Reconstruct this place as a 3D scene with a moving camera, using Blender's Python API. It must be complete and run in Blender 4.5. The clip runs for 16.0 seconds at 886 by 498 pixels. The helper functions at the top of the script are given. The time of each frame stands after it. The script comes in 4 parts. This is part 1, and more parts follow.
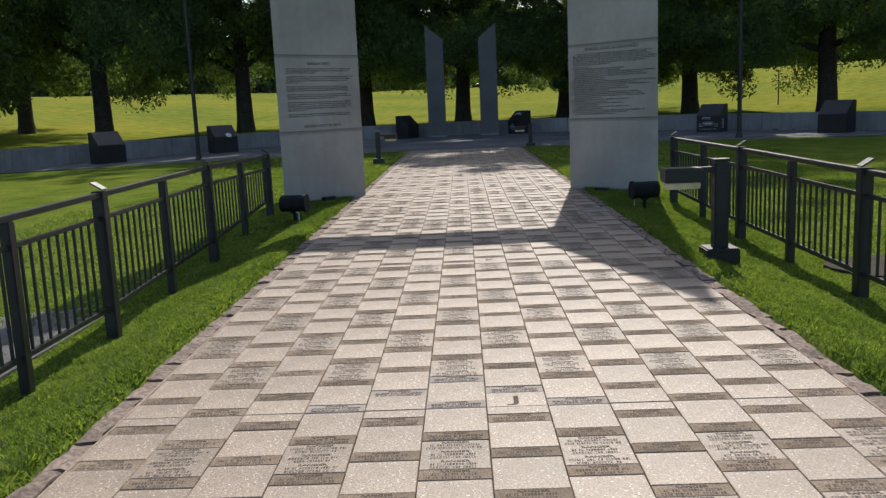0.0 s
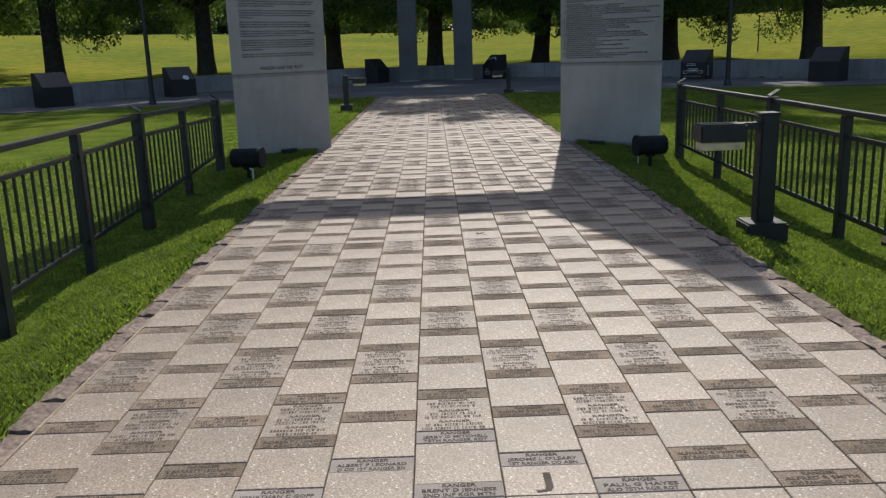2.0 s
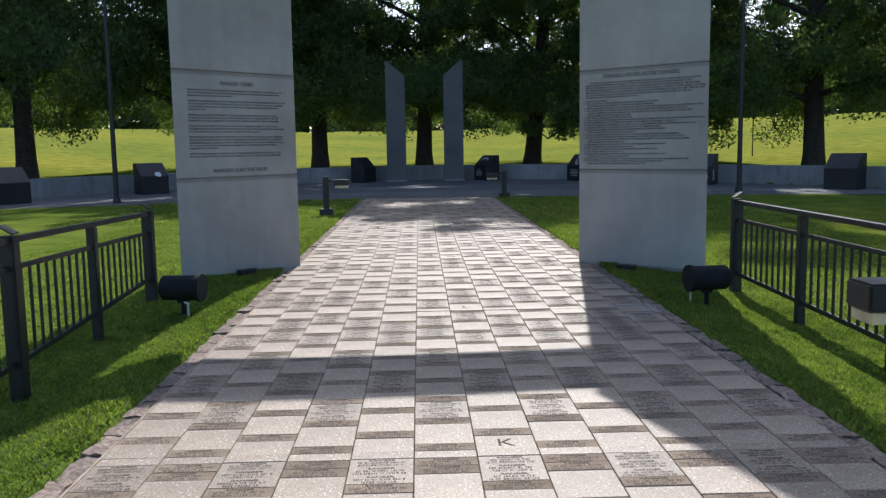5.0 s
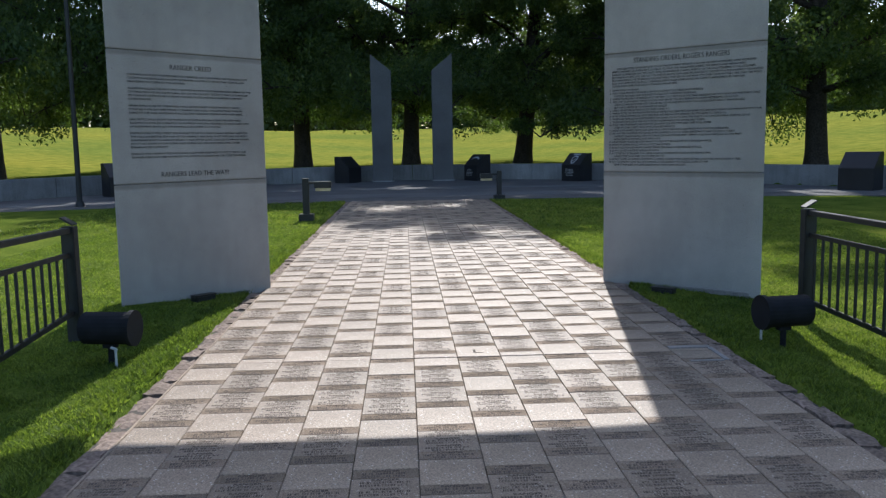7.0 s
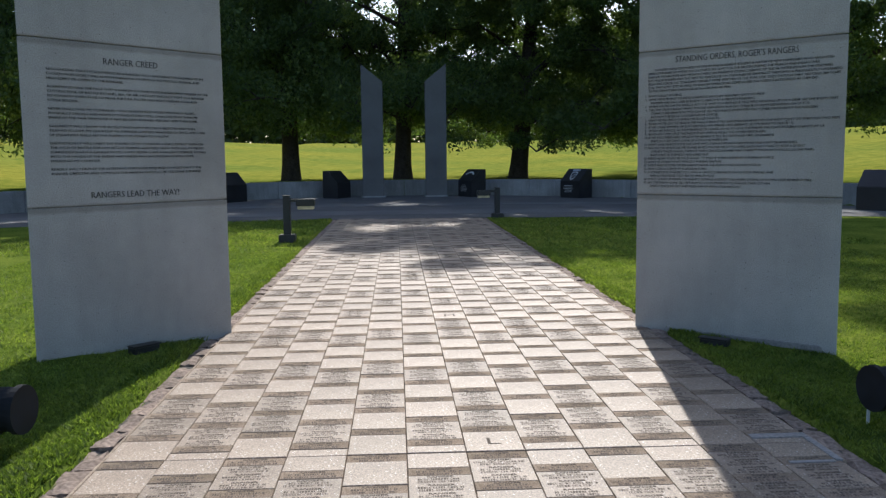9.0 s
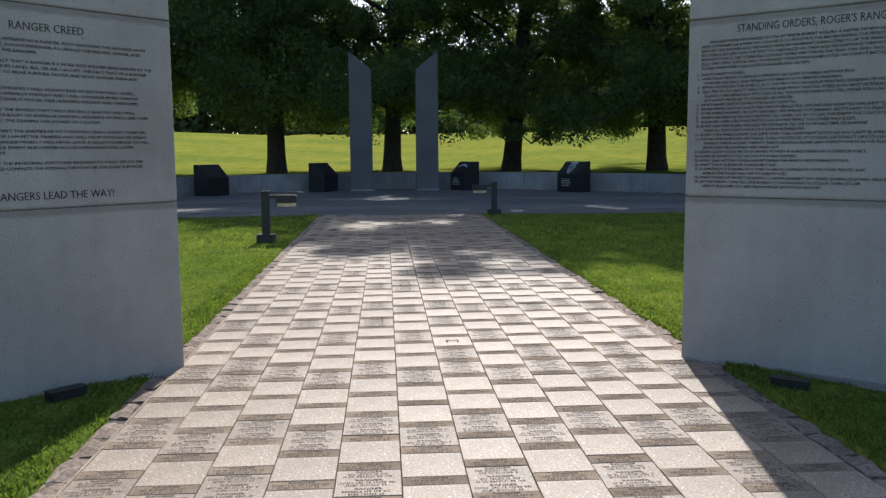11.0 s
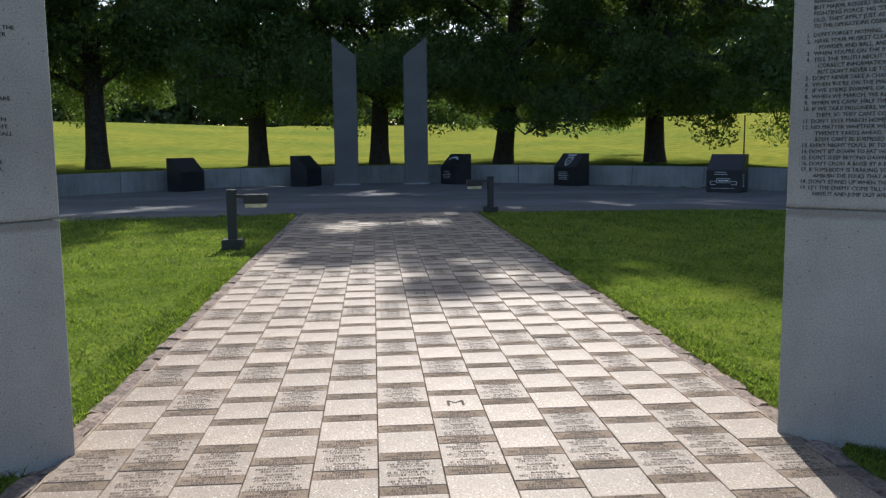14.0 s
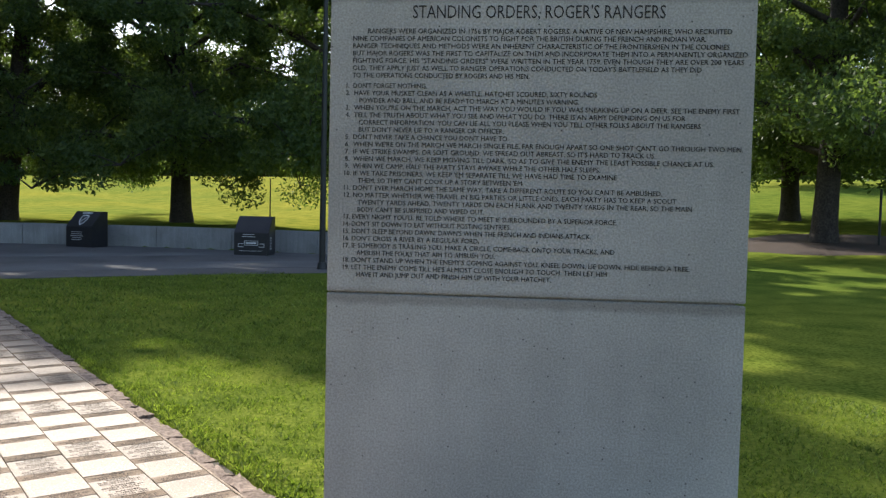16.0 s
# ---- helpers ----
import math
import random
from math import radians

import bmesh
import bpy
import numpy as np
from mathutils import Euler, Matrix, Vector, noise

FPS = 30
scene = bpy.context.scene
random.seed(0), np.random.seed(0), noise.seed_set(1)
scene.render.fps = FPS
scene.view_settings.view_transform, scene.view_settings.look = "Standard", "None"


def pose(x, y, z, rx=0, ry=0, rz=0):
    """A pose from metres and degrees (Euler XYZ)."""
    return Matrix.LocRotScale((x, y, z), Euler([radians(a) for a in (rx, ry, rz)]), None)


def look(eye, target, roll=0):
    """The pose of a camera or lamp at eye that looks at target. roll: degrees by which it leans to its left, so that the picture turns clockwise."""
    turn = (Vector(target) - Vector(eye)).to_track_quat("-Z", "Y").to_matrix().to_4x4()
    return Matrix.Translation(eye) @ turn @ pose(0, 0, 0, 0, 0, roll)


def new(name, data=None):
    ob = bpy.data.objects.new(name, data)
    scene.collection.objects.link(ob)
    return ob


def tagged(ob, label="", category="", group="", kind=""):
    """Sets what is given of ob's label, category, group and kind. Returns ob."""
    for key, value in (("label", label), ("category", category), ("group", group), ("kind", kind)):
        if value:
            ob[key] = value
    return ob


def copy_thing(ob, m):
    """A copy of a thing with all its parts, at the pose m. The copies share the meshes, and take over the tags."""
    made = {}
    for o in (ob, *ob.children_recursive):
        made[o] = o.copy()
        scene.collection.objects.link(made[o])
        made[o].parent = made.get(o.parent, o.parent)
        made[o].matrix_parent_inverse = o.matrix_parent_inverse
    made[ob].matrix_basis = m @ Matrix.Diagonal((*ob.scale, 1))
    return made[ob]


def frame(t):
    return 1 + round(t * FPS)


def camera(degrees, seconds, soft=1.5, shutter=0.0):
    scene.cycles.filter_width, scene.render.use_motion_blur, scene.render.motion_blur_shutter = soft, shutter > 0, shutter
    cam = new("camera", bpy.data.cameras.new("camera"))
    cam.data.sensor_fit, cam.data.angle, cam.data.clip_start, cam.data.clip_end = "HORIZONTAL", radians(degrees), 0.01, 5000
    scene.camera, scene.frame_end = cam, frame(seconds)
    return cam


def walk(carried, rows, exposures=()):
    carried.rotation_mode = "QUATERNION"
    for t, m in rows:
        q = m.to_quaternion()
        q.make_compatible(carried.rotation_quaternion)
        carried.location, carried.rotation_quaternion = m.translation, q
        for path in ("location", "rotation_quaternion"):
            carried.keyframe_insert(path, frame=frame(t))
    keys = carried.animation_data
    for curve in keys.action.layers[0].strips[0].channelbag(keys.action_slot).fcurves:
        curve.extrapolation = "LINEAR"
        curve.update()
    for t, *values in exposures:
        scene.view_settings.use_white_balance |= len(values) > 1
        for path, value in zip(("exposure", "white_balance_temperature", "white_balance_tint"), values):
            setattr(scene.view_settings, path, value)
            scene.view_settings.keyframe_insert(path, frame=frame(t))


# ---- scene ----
cam = camera(55.4, 16.0, soft=1.35)
PATH = [
    (0, (-0.07, -1.128, 1.486), (-0.126, 0.843, 1.152), -2.5),
    (0.5, (-0.143, -0.805, 1.474), (-0.19, 1.15, 1.055), -3.0),
    (1, (-0.122, -0.407, 1.449), (-0.13, 1.545, 1.012), -2.4),
    (1.5, (-0.156, -0.019, 1.428), (-0.157, 1.928, 0.97), -1.9),
    (2, (-0.196, 0.375, 1.437), (-0.184, 2.321, 0.976), -1.9),
    (2.5, (-0.178, 0.794, 1.469), (-0.163, 2.755, 1.073), -1.4),
    (3, (-0.248, 1.17, 1.477), (-0.223, 3.157, 1.244), -0.9),
    (3.5, (-0.269, 1.569, 1.461), (-0.239, 3.557, 1.242), -1.0),
    (4, (-0.249, 1.974, 1.465), (-0.211, 3.96, 1.237), -0.8),
    (6.5, (-0.308, 4.192, 1.484), (-0.235, 6.175, 1.242), -1.3),
    (7, (-0.34, 4.615, 1.472), (-0.254, 6.598, 1.23), -1.0),
    (7.5, (-0.336, 5.024, 1.48), (-0.24, 7.009, 1.248), -1.1),
    (8, (-0.278, 5.434, 1.489), (-0.177, 7.417, 1.25), -0.6),
    (8.5, (-0.332, 5.834, 1.504), (-0.22, 7.816, 1.262), -0.6),
    (9, (-0.338, 6.215, 1.489), (-0.23, 8.201, 1.279), -0.6),
    (9.5, (-0.33, 6.591, 1.497), (-0.211, 8.576, 1.28), -0.2),
    (10, (-0.368, 6.984, 1.494), (-0.237, 8.967, 1.272), -0.7),
    (12.5, (-0.348, 8.517, 1.51), (-0.208, 10.498, 1.267), -0.0),
    (13, (-0.418, 8.837, 1.505), (-0.272, 10.816, 1.258), -0.3),
    (13.5, (-0.389, 9.137, 1.5), (-0.242, 11.116, 1.25), -0.8),
    (14, (-0.301, 9.438, 1.514), (-0.14, 11.416, 1.264), -0.6),
    (14.5, (-0.225, 9.712, 1.523), (0.227, 11.652, 1.345), -0.1),
    (15, (-0.106, 9.98, 1.516), (0.752, 11.778, 1.347), 0.4),
    (15.5, (0.05, 10.21, 1.527), (1.053, 11.933, 1.356), 0.7),
    (16, (0.126, 10.446, 1.535), (1.297, 12.065, 1.432), 1.3),
]
EXPOSURE = [(0.0, 0.12, 6140, 10), (1.0, -0.08, 6090, 10), (2.5, -0.11, 6040, 10), (3.1, 0.37, 5700, 10), (7.0, 0.39, 5700, 10), (9.5, 0.4, 5850, 10), (14.05, 0.39, 5850, 10), (14.3, -0.05, 6150, 10), (14.5, -0.12, 6200, 10), (15.0, 0.43, 6150, 10), (15.5, 0.64, 6270, 10), (16.0, 0.83, 6270, 10)]
walk(cam, [(t, look(eye, target, roll)) for t, eye, target, roll in PATH], EXPOSURE)

# ---- daylight: a clear late morning, the sun high ahead and a little to the right ----
SUN_EL, SUN_AZ = radians(43.0), math.atan2(0.172, 1.0)
to_sun = Vector((math.sin(SUN_AZ) * math.cos(SUN_EL), math.cos(SUN_AZ) * math.cos(SUN_EL), math.sin(SUN_EL)))
world = bpy.data.worlds.new("sky")
scene.world = world
world.use_nodes = True
wn = world.node_tree.nodes
sky = wn.new("ShaderNodeTexSky")
sky.sky_type, sky.sun_disc = "NISHITA", False
sky.sun_elevation, sky.sun_rotation = SUN_EL, SUN_AZ
sky.dust_density = 2.0
wn["Background"].inputs["Strength"].default_value = 0.15
world.node_tree.links.new(sky.outputs[0], wn["Background"].inputs["Color"])
sun_lamp = bpy.data.lights.new("sun", "SUN")
sun_lamp.energy, sun_lamp.angle, sun_lamp.color = 4.4, radians(0.55), (1.0, 0.92, 0.80)
sun = new("sun", sun_lamp)
sun.matrix_world = look(to_sun * 60, (0, 0, 0))


# ---- materials ----
def material(name, rough=0.8, metal=0.0, spec=0.5):
    m = bpy.data.materials.new(name)
    m.use_nodes = True
    b = m.node_tree.nodes["Principled BSDF"]
    b.inputs["Roughness"].default_value = rough
    b.inputs["Metallic"].default_value = metal
    b.inputs["Specular IOR Level"].default_value = spec
    return m, m.node_tree.nodes, m.node_tree.links, b


def texture(nodes, links, scale, detail=4.0, kind="ShaderNodeTexNoise", coords="Object"):
    c = nodes.new("ShaderNodeTexCoord")
    n = nodes.new(kind)
    n.inputs["Scale"].default_value = scale
    if kind == "ShaderNodeTexNoise":
        n.inputs["Detail"].default_value = detail
    links.new(c.outputs[coords], n.inputs["Vector"])
    return n


def ramp(nodes, links, source, stops):
    r = nodes.new("ShaderNodeValToRGB")
    while len(r.color_ramp.elements) < len(stops):
        r.color_ramp.elements.new(0.5)
    for e, (p, c) in zip(r.color_ramp.elements, stops):
        e.position, e.color = p, (*c, 1)
    links.new(source, r.inputs[0])
    return r.outputs[0]


def mixed(nodes, links, a, b, fac, blend="MIX"):
    x = nodes.new("ShaderNodeMix")
    x.data_type, x.blend_type = "RGBA", blend
    for sock, v in ((x.inputs[6], a), (x.inputs[7], b)):
        if isinstance(v, tuple):
            sock.default_value = (*v, 1)
        else:
            links.new(v, sock)
    if isinstance(fac, float):
        x.inputs[0].default_value = fac
    else:
        links.new(fac, x.inputs[0])
    return x.outputs[2]


def bump(nodes, links, b, height, strength, distance=0.01):
    n = nodes.new("ShaderNodeBump")
    n.inputs["Strength"].default_value, n.inputs["Distance"].default_value = strength, distance
    links.new(height, n.inputs["Height"])
    links.new(n.outputs[0], b.inputs["Normal"])


def stone(name, dark, light, grain, blotch, rough=0.8, relief=0.3, own=0.0, speck=None, world_space=False, spec=0.4, streak=0.0, courses=0.0, pits=0.0):
    """A mineral surface: fine grain, broad stains and, with own, a shade of its own for each piece."""
    m, n, l, b = material(name, rough, spec=spec)
    fine = texture(n, l, grain, 3.0)
    if world_space:
        g = n.new("ShaderNodeNewGeometry")
        wide = n.new("ShaderNodeTexNoise")
        wide.inputs["Scale"].default_value, wide.inputs["Detail"].default_value = blotch, 4.0
        l.new(g.outputs["Position"], wide.inputs["Vector"])
    else:
        wide = texture(n, l, blotch, 4.0)
    c = ramp(n, l, fine.outputs[0], [(0.3, dark), (0.7, light)])
    w = ramp(n, l, wide.outputs[0], [(0.3, (0.68, 0.66, 0.64)), (0.68, (1.08, 1.07, 1.05))])
    c = mixed(n, l, c, w, 0.8, "MULTIPLY")
    if speck:
        v = texture(n, l, speck[0], kind="ShaderNodeTexVoronoi")
        s = ramp(n, l, v.outputs["Distance"], [(speck[1], (1, 1, 1)), (speck[1] + 0.06, (0, 0, 0))])
        some = ramp(n, l, v.outputs["Color"], [(0.52, (0, 0, 0)), (0.62, (1, 1, 1))])
        c = mixed(n, l, c, speck[2], mixed(n, l, s, some, 1.0, "MULTIPLY"))
        dots = texture(n, l, speck[0] * 1.6, kind="ShaderNodeTexVoronoi")
        d = ramp(n, l, dots.outputs["Distance"], [(0.2, (1, 1, 1)), (0.3, (0, 0, 0))])
        few = ramp(n, l, dots.outputs["Color"], [(0.5, (0, 0, 0)), (0.6, (1, 1, 1))])
        c = mixed(n, l, c, tuple(0.75 * k for k in dark), mixed(n, l, d, few, 1.0, "MULTIPLY"))
        chips = texture(n, l, speck[0] * 2.1, kind="ShaderNodeTexVoronoi")
        c = mixed(n, l, c, ramp(n, l, chips.outputs["Color"], [(0.15, (0.66, 0.64, 0.62)), (0.5, (1.0, 1.0, 1.0)), (0.9, (1.2, 1.2, 1.18))]), 0.7, "MULTIPLY")
    if streak:
        tc, mp, run = n.new("ShaderNodeTexCoord"), n.new("ShaderNodeMapping"), n.new("ShaderNodeTexNoise")
        mp.inputs["Scale"].default_value = (5.0, 5.0, 0.55)
        run.inputs["Scale"].default_value, run.inputs["Detail"].default_value = 1.6, 6.0
        l.new(tc.outputs["Object"], mp.inputs["Vector"])
        l.new(mp.outputs[0], run.inputs["Vector"])
        c = mixed(n, l, c, ramp(n, l, run.outputs[0], [(0.36, (0.72, 0.73, 0.72)), (0.62, (1.05, 1.05, 1.05))]), streak, "MULTIPLY")
    if courses:
        tc, sp, off, pp = n.new("ShaderNodeTexCoord"), n.new("ShaderNodeSeparateXYZ"), n.new("ShaderNodeMath"), n.new("ShaderNodeMath")
        off.operation, pp.operation = "SUBTRACT", "PINGPONG"
        off.inputs[1].default_value, pp.inputs[1].default_value = 1.155, courses / 2
        l.new(tc.outputs["Object"], sp.inputs[0])
        l.new(sp.outputs["Z"], off.inputs[0])
        l.new(off.outputs[0], pp.inputs[0])
        grime = n.new("ShaderNodeMath")
        grime.operation = "MULTIPLY_ADD"
        grime.inputs[1].default_value = -0.035
        l.new(texture(n, l, 7.0, 5.0).outputs[0], grime.inputs[0])
        l.new(pp.outputs[0], grime.inputs[2])
        band = ramp(n, l, grime.outputs[0], [(0.0, (0.70, 0.69, 0.67)), (0.022, (1.0, 1.0, 1.0))])
        c = mixed(n, l, c, band, 1.0, "MULTIPLY")
    if pits:
        hole = texture(n, l, 26.0, kind="ShaderNodeTexVoronoi")
        spot = ramp(n, l, hole.outputs["Distance"], [(0.07, (1, 1, 1)), (0.12, (0, 0, 0))])
        some = ramp(n, l, hole.outputs["Color"], [(0.62, (0, 0, 0)), (0.66, (1, 1, 1))])
        c = mixed(n, l, c, (0.14, 0.13, 0.12), mixed(n, l, spot, some, 1.0, "MULTIPLY"))
        mottle = texture(n, l, 9.0, 6.0)
        c = mixed(n, l, c, ramp(n, l, mottle.outputs[0], [(0.35, (1 - pits,) * 3), (0.65, (1 + pits * 0.6,) * 3)]), 1.0, "MULTIPLY")
    if own:
        o = n.new("ShaderNodeObjectInfo")
        k = ramp(n, l, o.outputs["Random"], [(0.0, (1 - own, 1 - own, 1 - own * 1.1)), (1.0, (1 + own * 0.5, 1 + own * 0.45, 1 + own * 0.4))])
        c = mixed(n, l, c, k, 1.0, "MULTIPLY")
    l.new(c, b.inputs["Base Color"])
    bump(n, l, b, fine.outputs[0], relief, 0.004)
    return m


def painted(name, colour, rough=0.45, metal=0.0, wear=0.25, spec=0.5):
    m, n, l, b = material(name, rough, metal, spec)
    t = texture(n, l, 9.0, 5.0)
    c = ramp(n, l, t.outputs[0], [(0.35, tuple(v * (1 - wear) for v in colour)), (0.7, tuple(v * (1 + wear) for v in colour))])
    l.new(c, b.inputs["Base Color"])
    r = ramp(n, l, t.outputs[0], [(0.3, (rough * 0.8,) * 3), (0.75, (min(1, rough * 1.35),) * 3)])
    l.new(r, b.inputs["Roughness"])
    f = texture(n, l, 160.0, 2.0)
    bump(n, l, b, f.outputs[0], 0.12, 0.002)
    return m


def leafy(name, dark, light, scale=0.6, through_share=0.35):
    """Leaves and grass: every blade of its own tint, with light passing through."""
    m, n, l, b = material(name, 0.55, spec=0.35)
    g = n.new("ShaderNodeNewGeometry")
    c = ramp(n, l, g.outputs["Random Per Island"], [(0.0, dark), (1.0, light)])
    t = n.new("ShaderNodeTexNoise")
    t.inputs["Scale"].default_value = scale
    l.new(g.outputs["Position"], t.inputs["Vector"])
    w = ramp(n, l, t.outputs[0], [(0.3, (0.65, 0.72, 0.6)), (0.7, (1.15, 1.1, 1.0))])
    c = mixed(n, l, c, w, 1.0, "MULTIPLY")
    l.new(c, b.inputs["Base Color"])
    tr = n.new("ShaderNodeBsdfTranslucent")
    warm = mixed(n, l, c, (1.45, 1.5, 0.65), 1.0, "MULTIPLY")
    l.new(warm, tr.inputs["Color"])
    x = n.new("ShaderNodeMixShader")
    x.inputs[0].default_value = through_share
    l.new(b.outputs[0], x.inputs[1])
    l.new(tr.outputs[0], x.inputs[2])
    l.new(x.outputs[0], n["Material Output"].inputs["Surface"])
    return m


def turf():
    m, n, l, b = material("turf", 1.0, spec=0.0)
    g = n.new("ShaderNodeNewGeometry")
    outs = []
    for s, d in ((0.06, 3.0), (1.3, 5.0), (28.0, 4.0)):
        t = n.new("ShaderNodeTexNoise")
        t.inputs["Scale"].default_value, t.inputs["Detail"].default_value = s, d
        l.new(g.outputs["Position"], t.inputs["Vector"])
        outs.append(t.outputs[0])
    c = ramp(n, l, outs[2], [(0.3, (0.060, 0.092, 0.016)), (0.72, (0.160, 0.208, 0.045))])
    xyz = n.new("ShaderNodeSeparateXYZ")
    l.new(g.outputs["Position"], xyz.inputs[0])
    # base colour turns lighter and yellower between y = 46 and y = 60
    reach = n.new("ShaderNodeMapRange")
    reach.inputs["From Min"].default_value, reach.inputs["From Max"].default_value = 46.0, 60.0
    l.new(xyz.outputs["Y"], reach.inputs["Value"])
    far_turf = ramp(n, l, outs[2], [(0.3, (0.120, 0.146, 0.026)), (0.72, (0.228, 0.254, 0.064))])
    c = mixed(n, l, c, far_turf, reach.outputs[0])
    c = mixed(n, l, c, ramp(n, l, outs[1], [(0.3, (0.62, 0.7, 0.6)), (0.72, (1.2, 1.12, 1.0))]), 1.0, "MULTIPLY")
    c = mixed(n, l, c, ramp(n, l, outs[0], [(0.35, (0.9, 0.95, 0.9)), (0.7, (1.45, 1.2, 1.0))]), 1.0, "MULTIPLY")
    l.new(c, b.inputs["Base Color"])
    bump(n, l, b, outs[2], 0.4, 0.02)
    return m


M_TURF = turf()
M_BLADE = leafy("grass_blades", (0.054, 0.090, 0.017), (0.225, 0.290, 0.072), 1.2, 0.6)
M_LEAF = leafy("oak_leaves", (0.064, 0.104, 0.046), (0.150, 0.208, 0.074), 0.35, 0.5)
# distance haze put into the colour: paler and less saturated than the oaks
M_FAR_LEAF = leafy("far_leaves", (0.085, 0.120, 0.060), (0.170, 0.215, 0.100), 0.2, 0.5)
M_BARK = stone("bark", (0.030, 0.025, 0.021), (0.082, 0.069, 0.058), 14.0, 2.5, 0.95, 1.0)
M_LIME = stone("limestone", (0.335, 0.323, 0.298), (0.512, 0.495, 0.455), 120.0, 0.9, 0.85, 0.45, streak=0.15, courses=1.22, pits=0.04)
M_JOINT = stone("stone_joint", (0.16, 0.15, 0.13), (0.26, 0.24, 0.21), 60.0, 3.0, 0.95, 0.4)
# flat pillar letters, no paint: the shade inside carved cuts as a dark colour
M_CUT = painted("carved_shade", (0.055, 0.052, 0.050), 0.9, spec=0.1)
M_PAVER = stone("granite_block", (0.230, 0.175, 0.127), (0.440, 0.345, 0.258), 110.0, 2.0, 0.6, 0.45, 0.14, (60.0, 0.21, (0.62, 0.56, 0.49)), spec=0.55)
M_PLATE = stone("engraved_granite", (0.230, 0.180, 0.135), (0.372, 0.297, 0.226), 130.0, 3.0, 0.9, 0.4, 0.20, (70.0, 0.12, (0.42, 0.38, 0.34)), spec=0.04)
M_NEWPLATE = stone("new_engraved_granite", (0.31, 0.270, 0.232), (0.43, 0.378, 0.330), 140.0, 3.0, 0.85, 0.2, 0.10, spec=0.2)
M_TEXTBLOCK = stone("engraved_block", (0.204, 0.157, 0.115), (0.393, 0.309, 0.231), 110.0, 2.0, 0.58, 0.5, 0.16, (64.0, 0.18, (0.54, 0.50, 0.45)), spec=0.45)
M_ENGRAVE = painted("engraved_paint", (0.115, 0.093, 0.076), 0.9, spec=0.05)
M_BED = stone("mortar_bed", (0.07, 0.06, 0.05), (0.14, 0.12, 0.10), 50.0, 3.0, 0.95, 0.5)
M_BRICK = stone("rough_brick", (0.135, 0.100, 0.080), (0.370, 0.290, 0.236), 34.0, 5.0, 0.95, 1.0, 0.22)
M_MORTAR = stone("tan_mortar", (0.27, 0.21, 0.15), (0.46, 0.37, 0.28), 60.0, 4.0, 0.95, 0.6)
M_CONCRETE = stone("concrete", (0.26, 0.25, 0.235), (0.40, 0.385, 0.36), 55.0, 0.6, 0.9, 0.4, world_space=True)
M_BAND = stone("concrete_band", (0.10, 0.10, 0.10), (0.185, 0.183, 0.18), 55.0, 0.6, 0.9, 0.4, world_space=True)
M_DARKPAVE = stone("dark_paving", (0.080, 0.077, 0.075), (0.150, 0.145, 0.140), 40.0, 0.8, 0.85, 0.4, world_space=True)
M_WALL = stone("wall_concrete", (0.22, 0.22, 0.215), (0.36, 0.355, 0.345), 40.0, 1.2, 0.9, 0.4, streak=0.5)
M_GREYSTONE = stone("grey_stone", (0.092, 0.092, 0.094), (0.172, 0.171, 0.168), 60.0, 1.0, 0.85, 0.35)
M_GRANITE = stone("black_granite", (0.012, 0.012, 0.014), (0.035, 0.035, 0.038), 120.0, 2.0, 0.38, 0.05, spec=0.3)
M_WHITE = painted("white_etching", (0.55, 0.55, 0.54), 0.7)
M_BLACK = painted("black_steel", (0.016, 0.017, 0.018), 0.44, 0.0, 0.3)
M_MATTE = painted("matte_black_housing", (0.020, 0.021, 0.023), 0.8, 0.0, 0.3, 0.15)
M_LENS = painted("lamp_lens", (0.62, 0.52, 0.30), 0.35)
M_BRONZE = painted("bronze_tab", (0.06, 0.045, 0.03), 0.45, 0.7)
M_MULCH = stone("mulch", (0.02, 0.014, 0.010), (0.07, 0.045, 0.03), 30.0, 4.0, 1.0, 1.0)


# ---- building helpers ----
def mesh_object(name, bm, mat, parent=None, smooth=False):
    me = bpy.data.meshes.new(name)
    bm.to_mesh(me)
    bm.free()
    me.materials.append(mat)
    if smooth:
        me.shade_smooth()
    ob = new(name, me)
    if parent:
        ob.parent = parent
    return ob


def part(name, bm, mat, parent, label="", smooth=False):
    return tagged(mesh_object(name, bm, mat, parent, smooth), label)


def thing(name, m, label, category, group="", kind=""):
    ob = new(name)
    ob.matrix_world = m
    ob.empty_display_size = 0.1
    return tagged(ob, label, category, group, kind)


def raw(name, verts, faces, mat, parent=None, smooth=False):
    me = bpy.data.meshes.new(name)
    me.from_pydata(verts, [], faces)
    me.materials.append(mat)
    if smooth:
        me.shade_smooth()
    ob = new(name, me)
    if parent:
        ob.parent = parent
    return ob


def box(x0, y0, z0, x1, y1, z1, bevel=0.0, bm=None):
    """A block between two corners, with eased edges."""
    own = bmesh.new()
    bmesh.ops.create_cube(own, size=1.0, matrix=Matrix.Translation(((x0 + x1) / 2, (y0 + y1) / 2, (z0 + z1) / 2)) @ Matrix.Diagonal((x1 - x0, y1 - y0, z1 - z0, 1)))
    if bevel:
        bmesh.ops.bevel(own, geom=own.edges[:], offset=bevel, segments=2, affect="EDGES")
    if bm is None:
        return own
    me = bpy.data.meshes.new("tmp")
    own.to_mesh(me)
    own.free()
    bm.from_mesh(me)
    bpy.data.meshes.remove(me)
    return bm


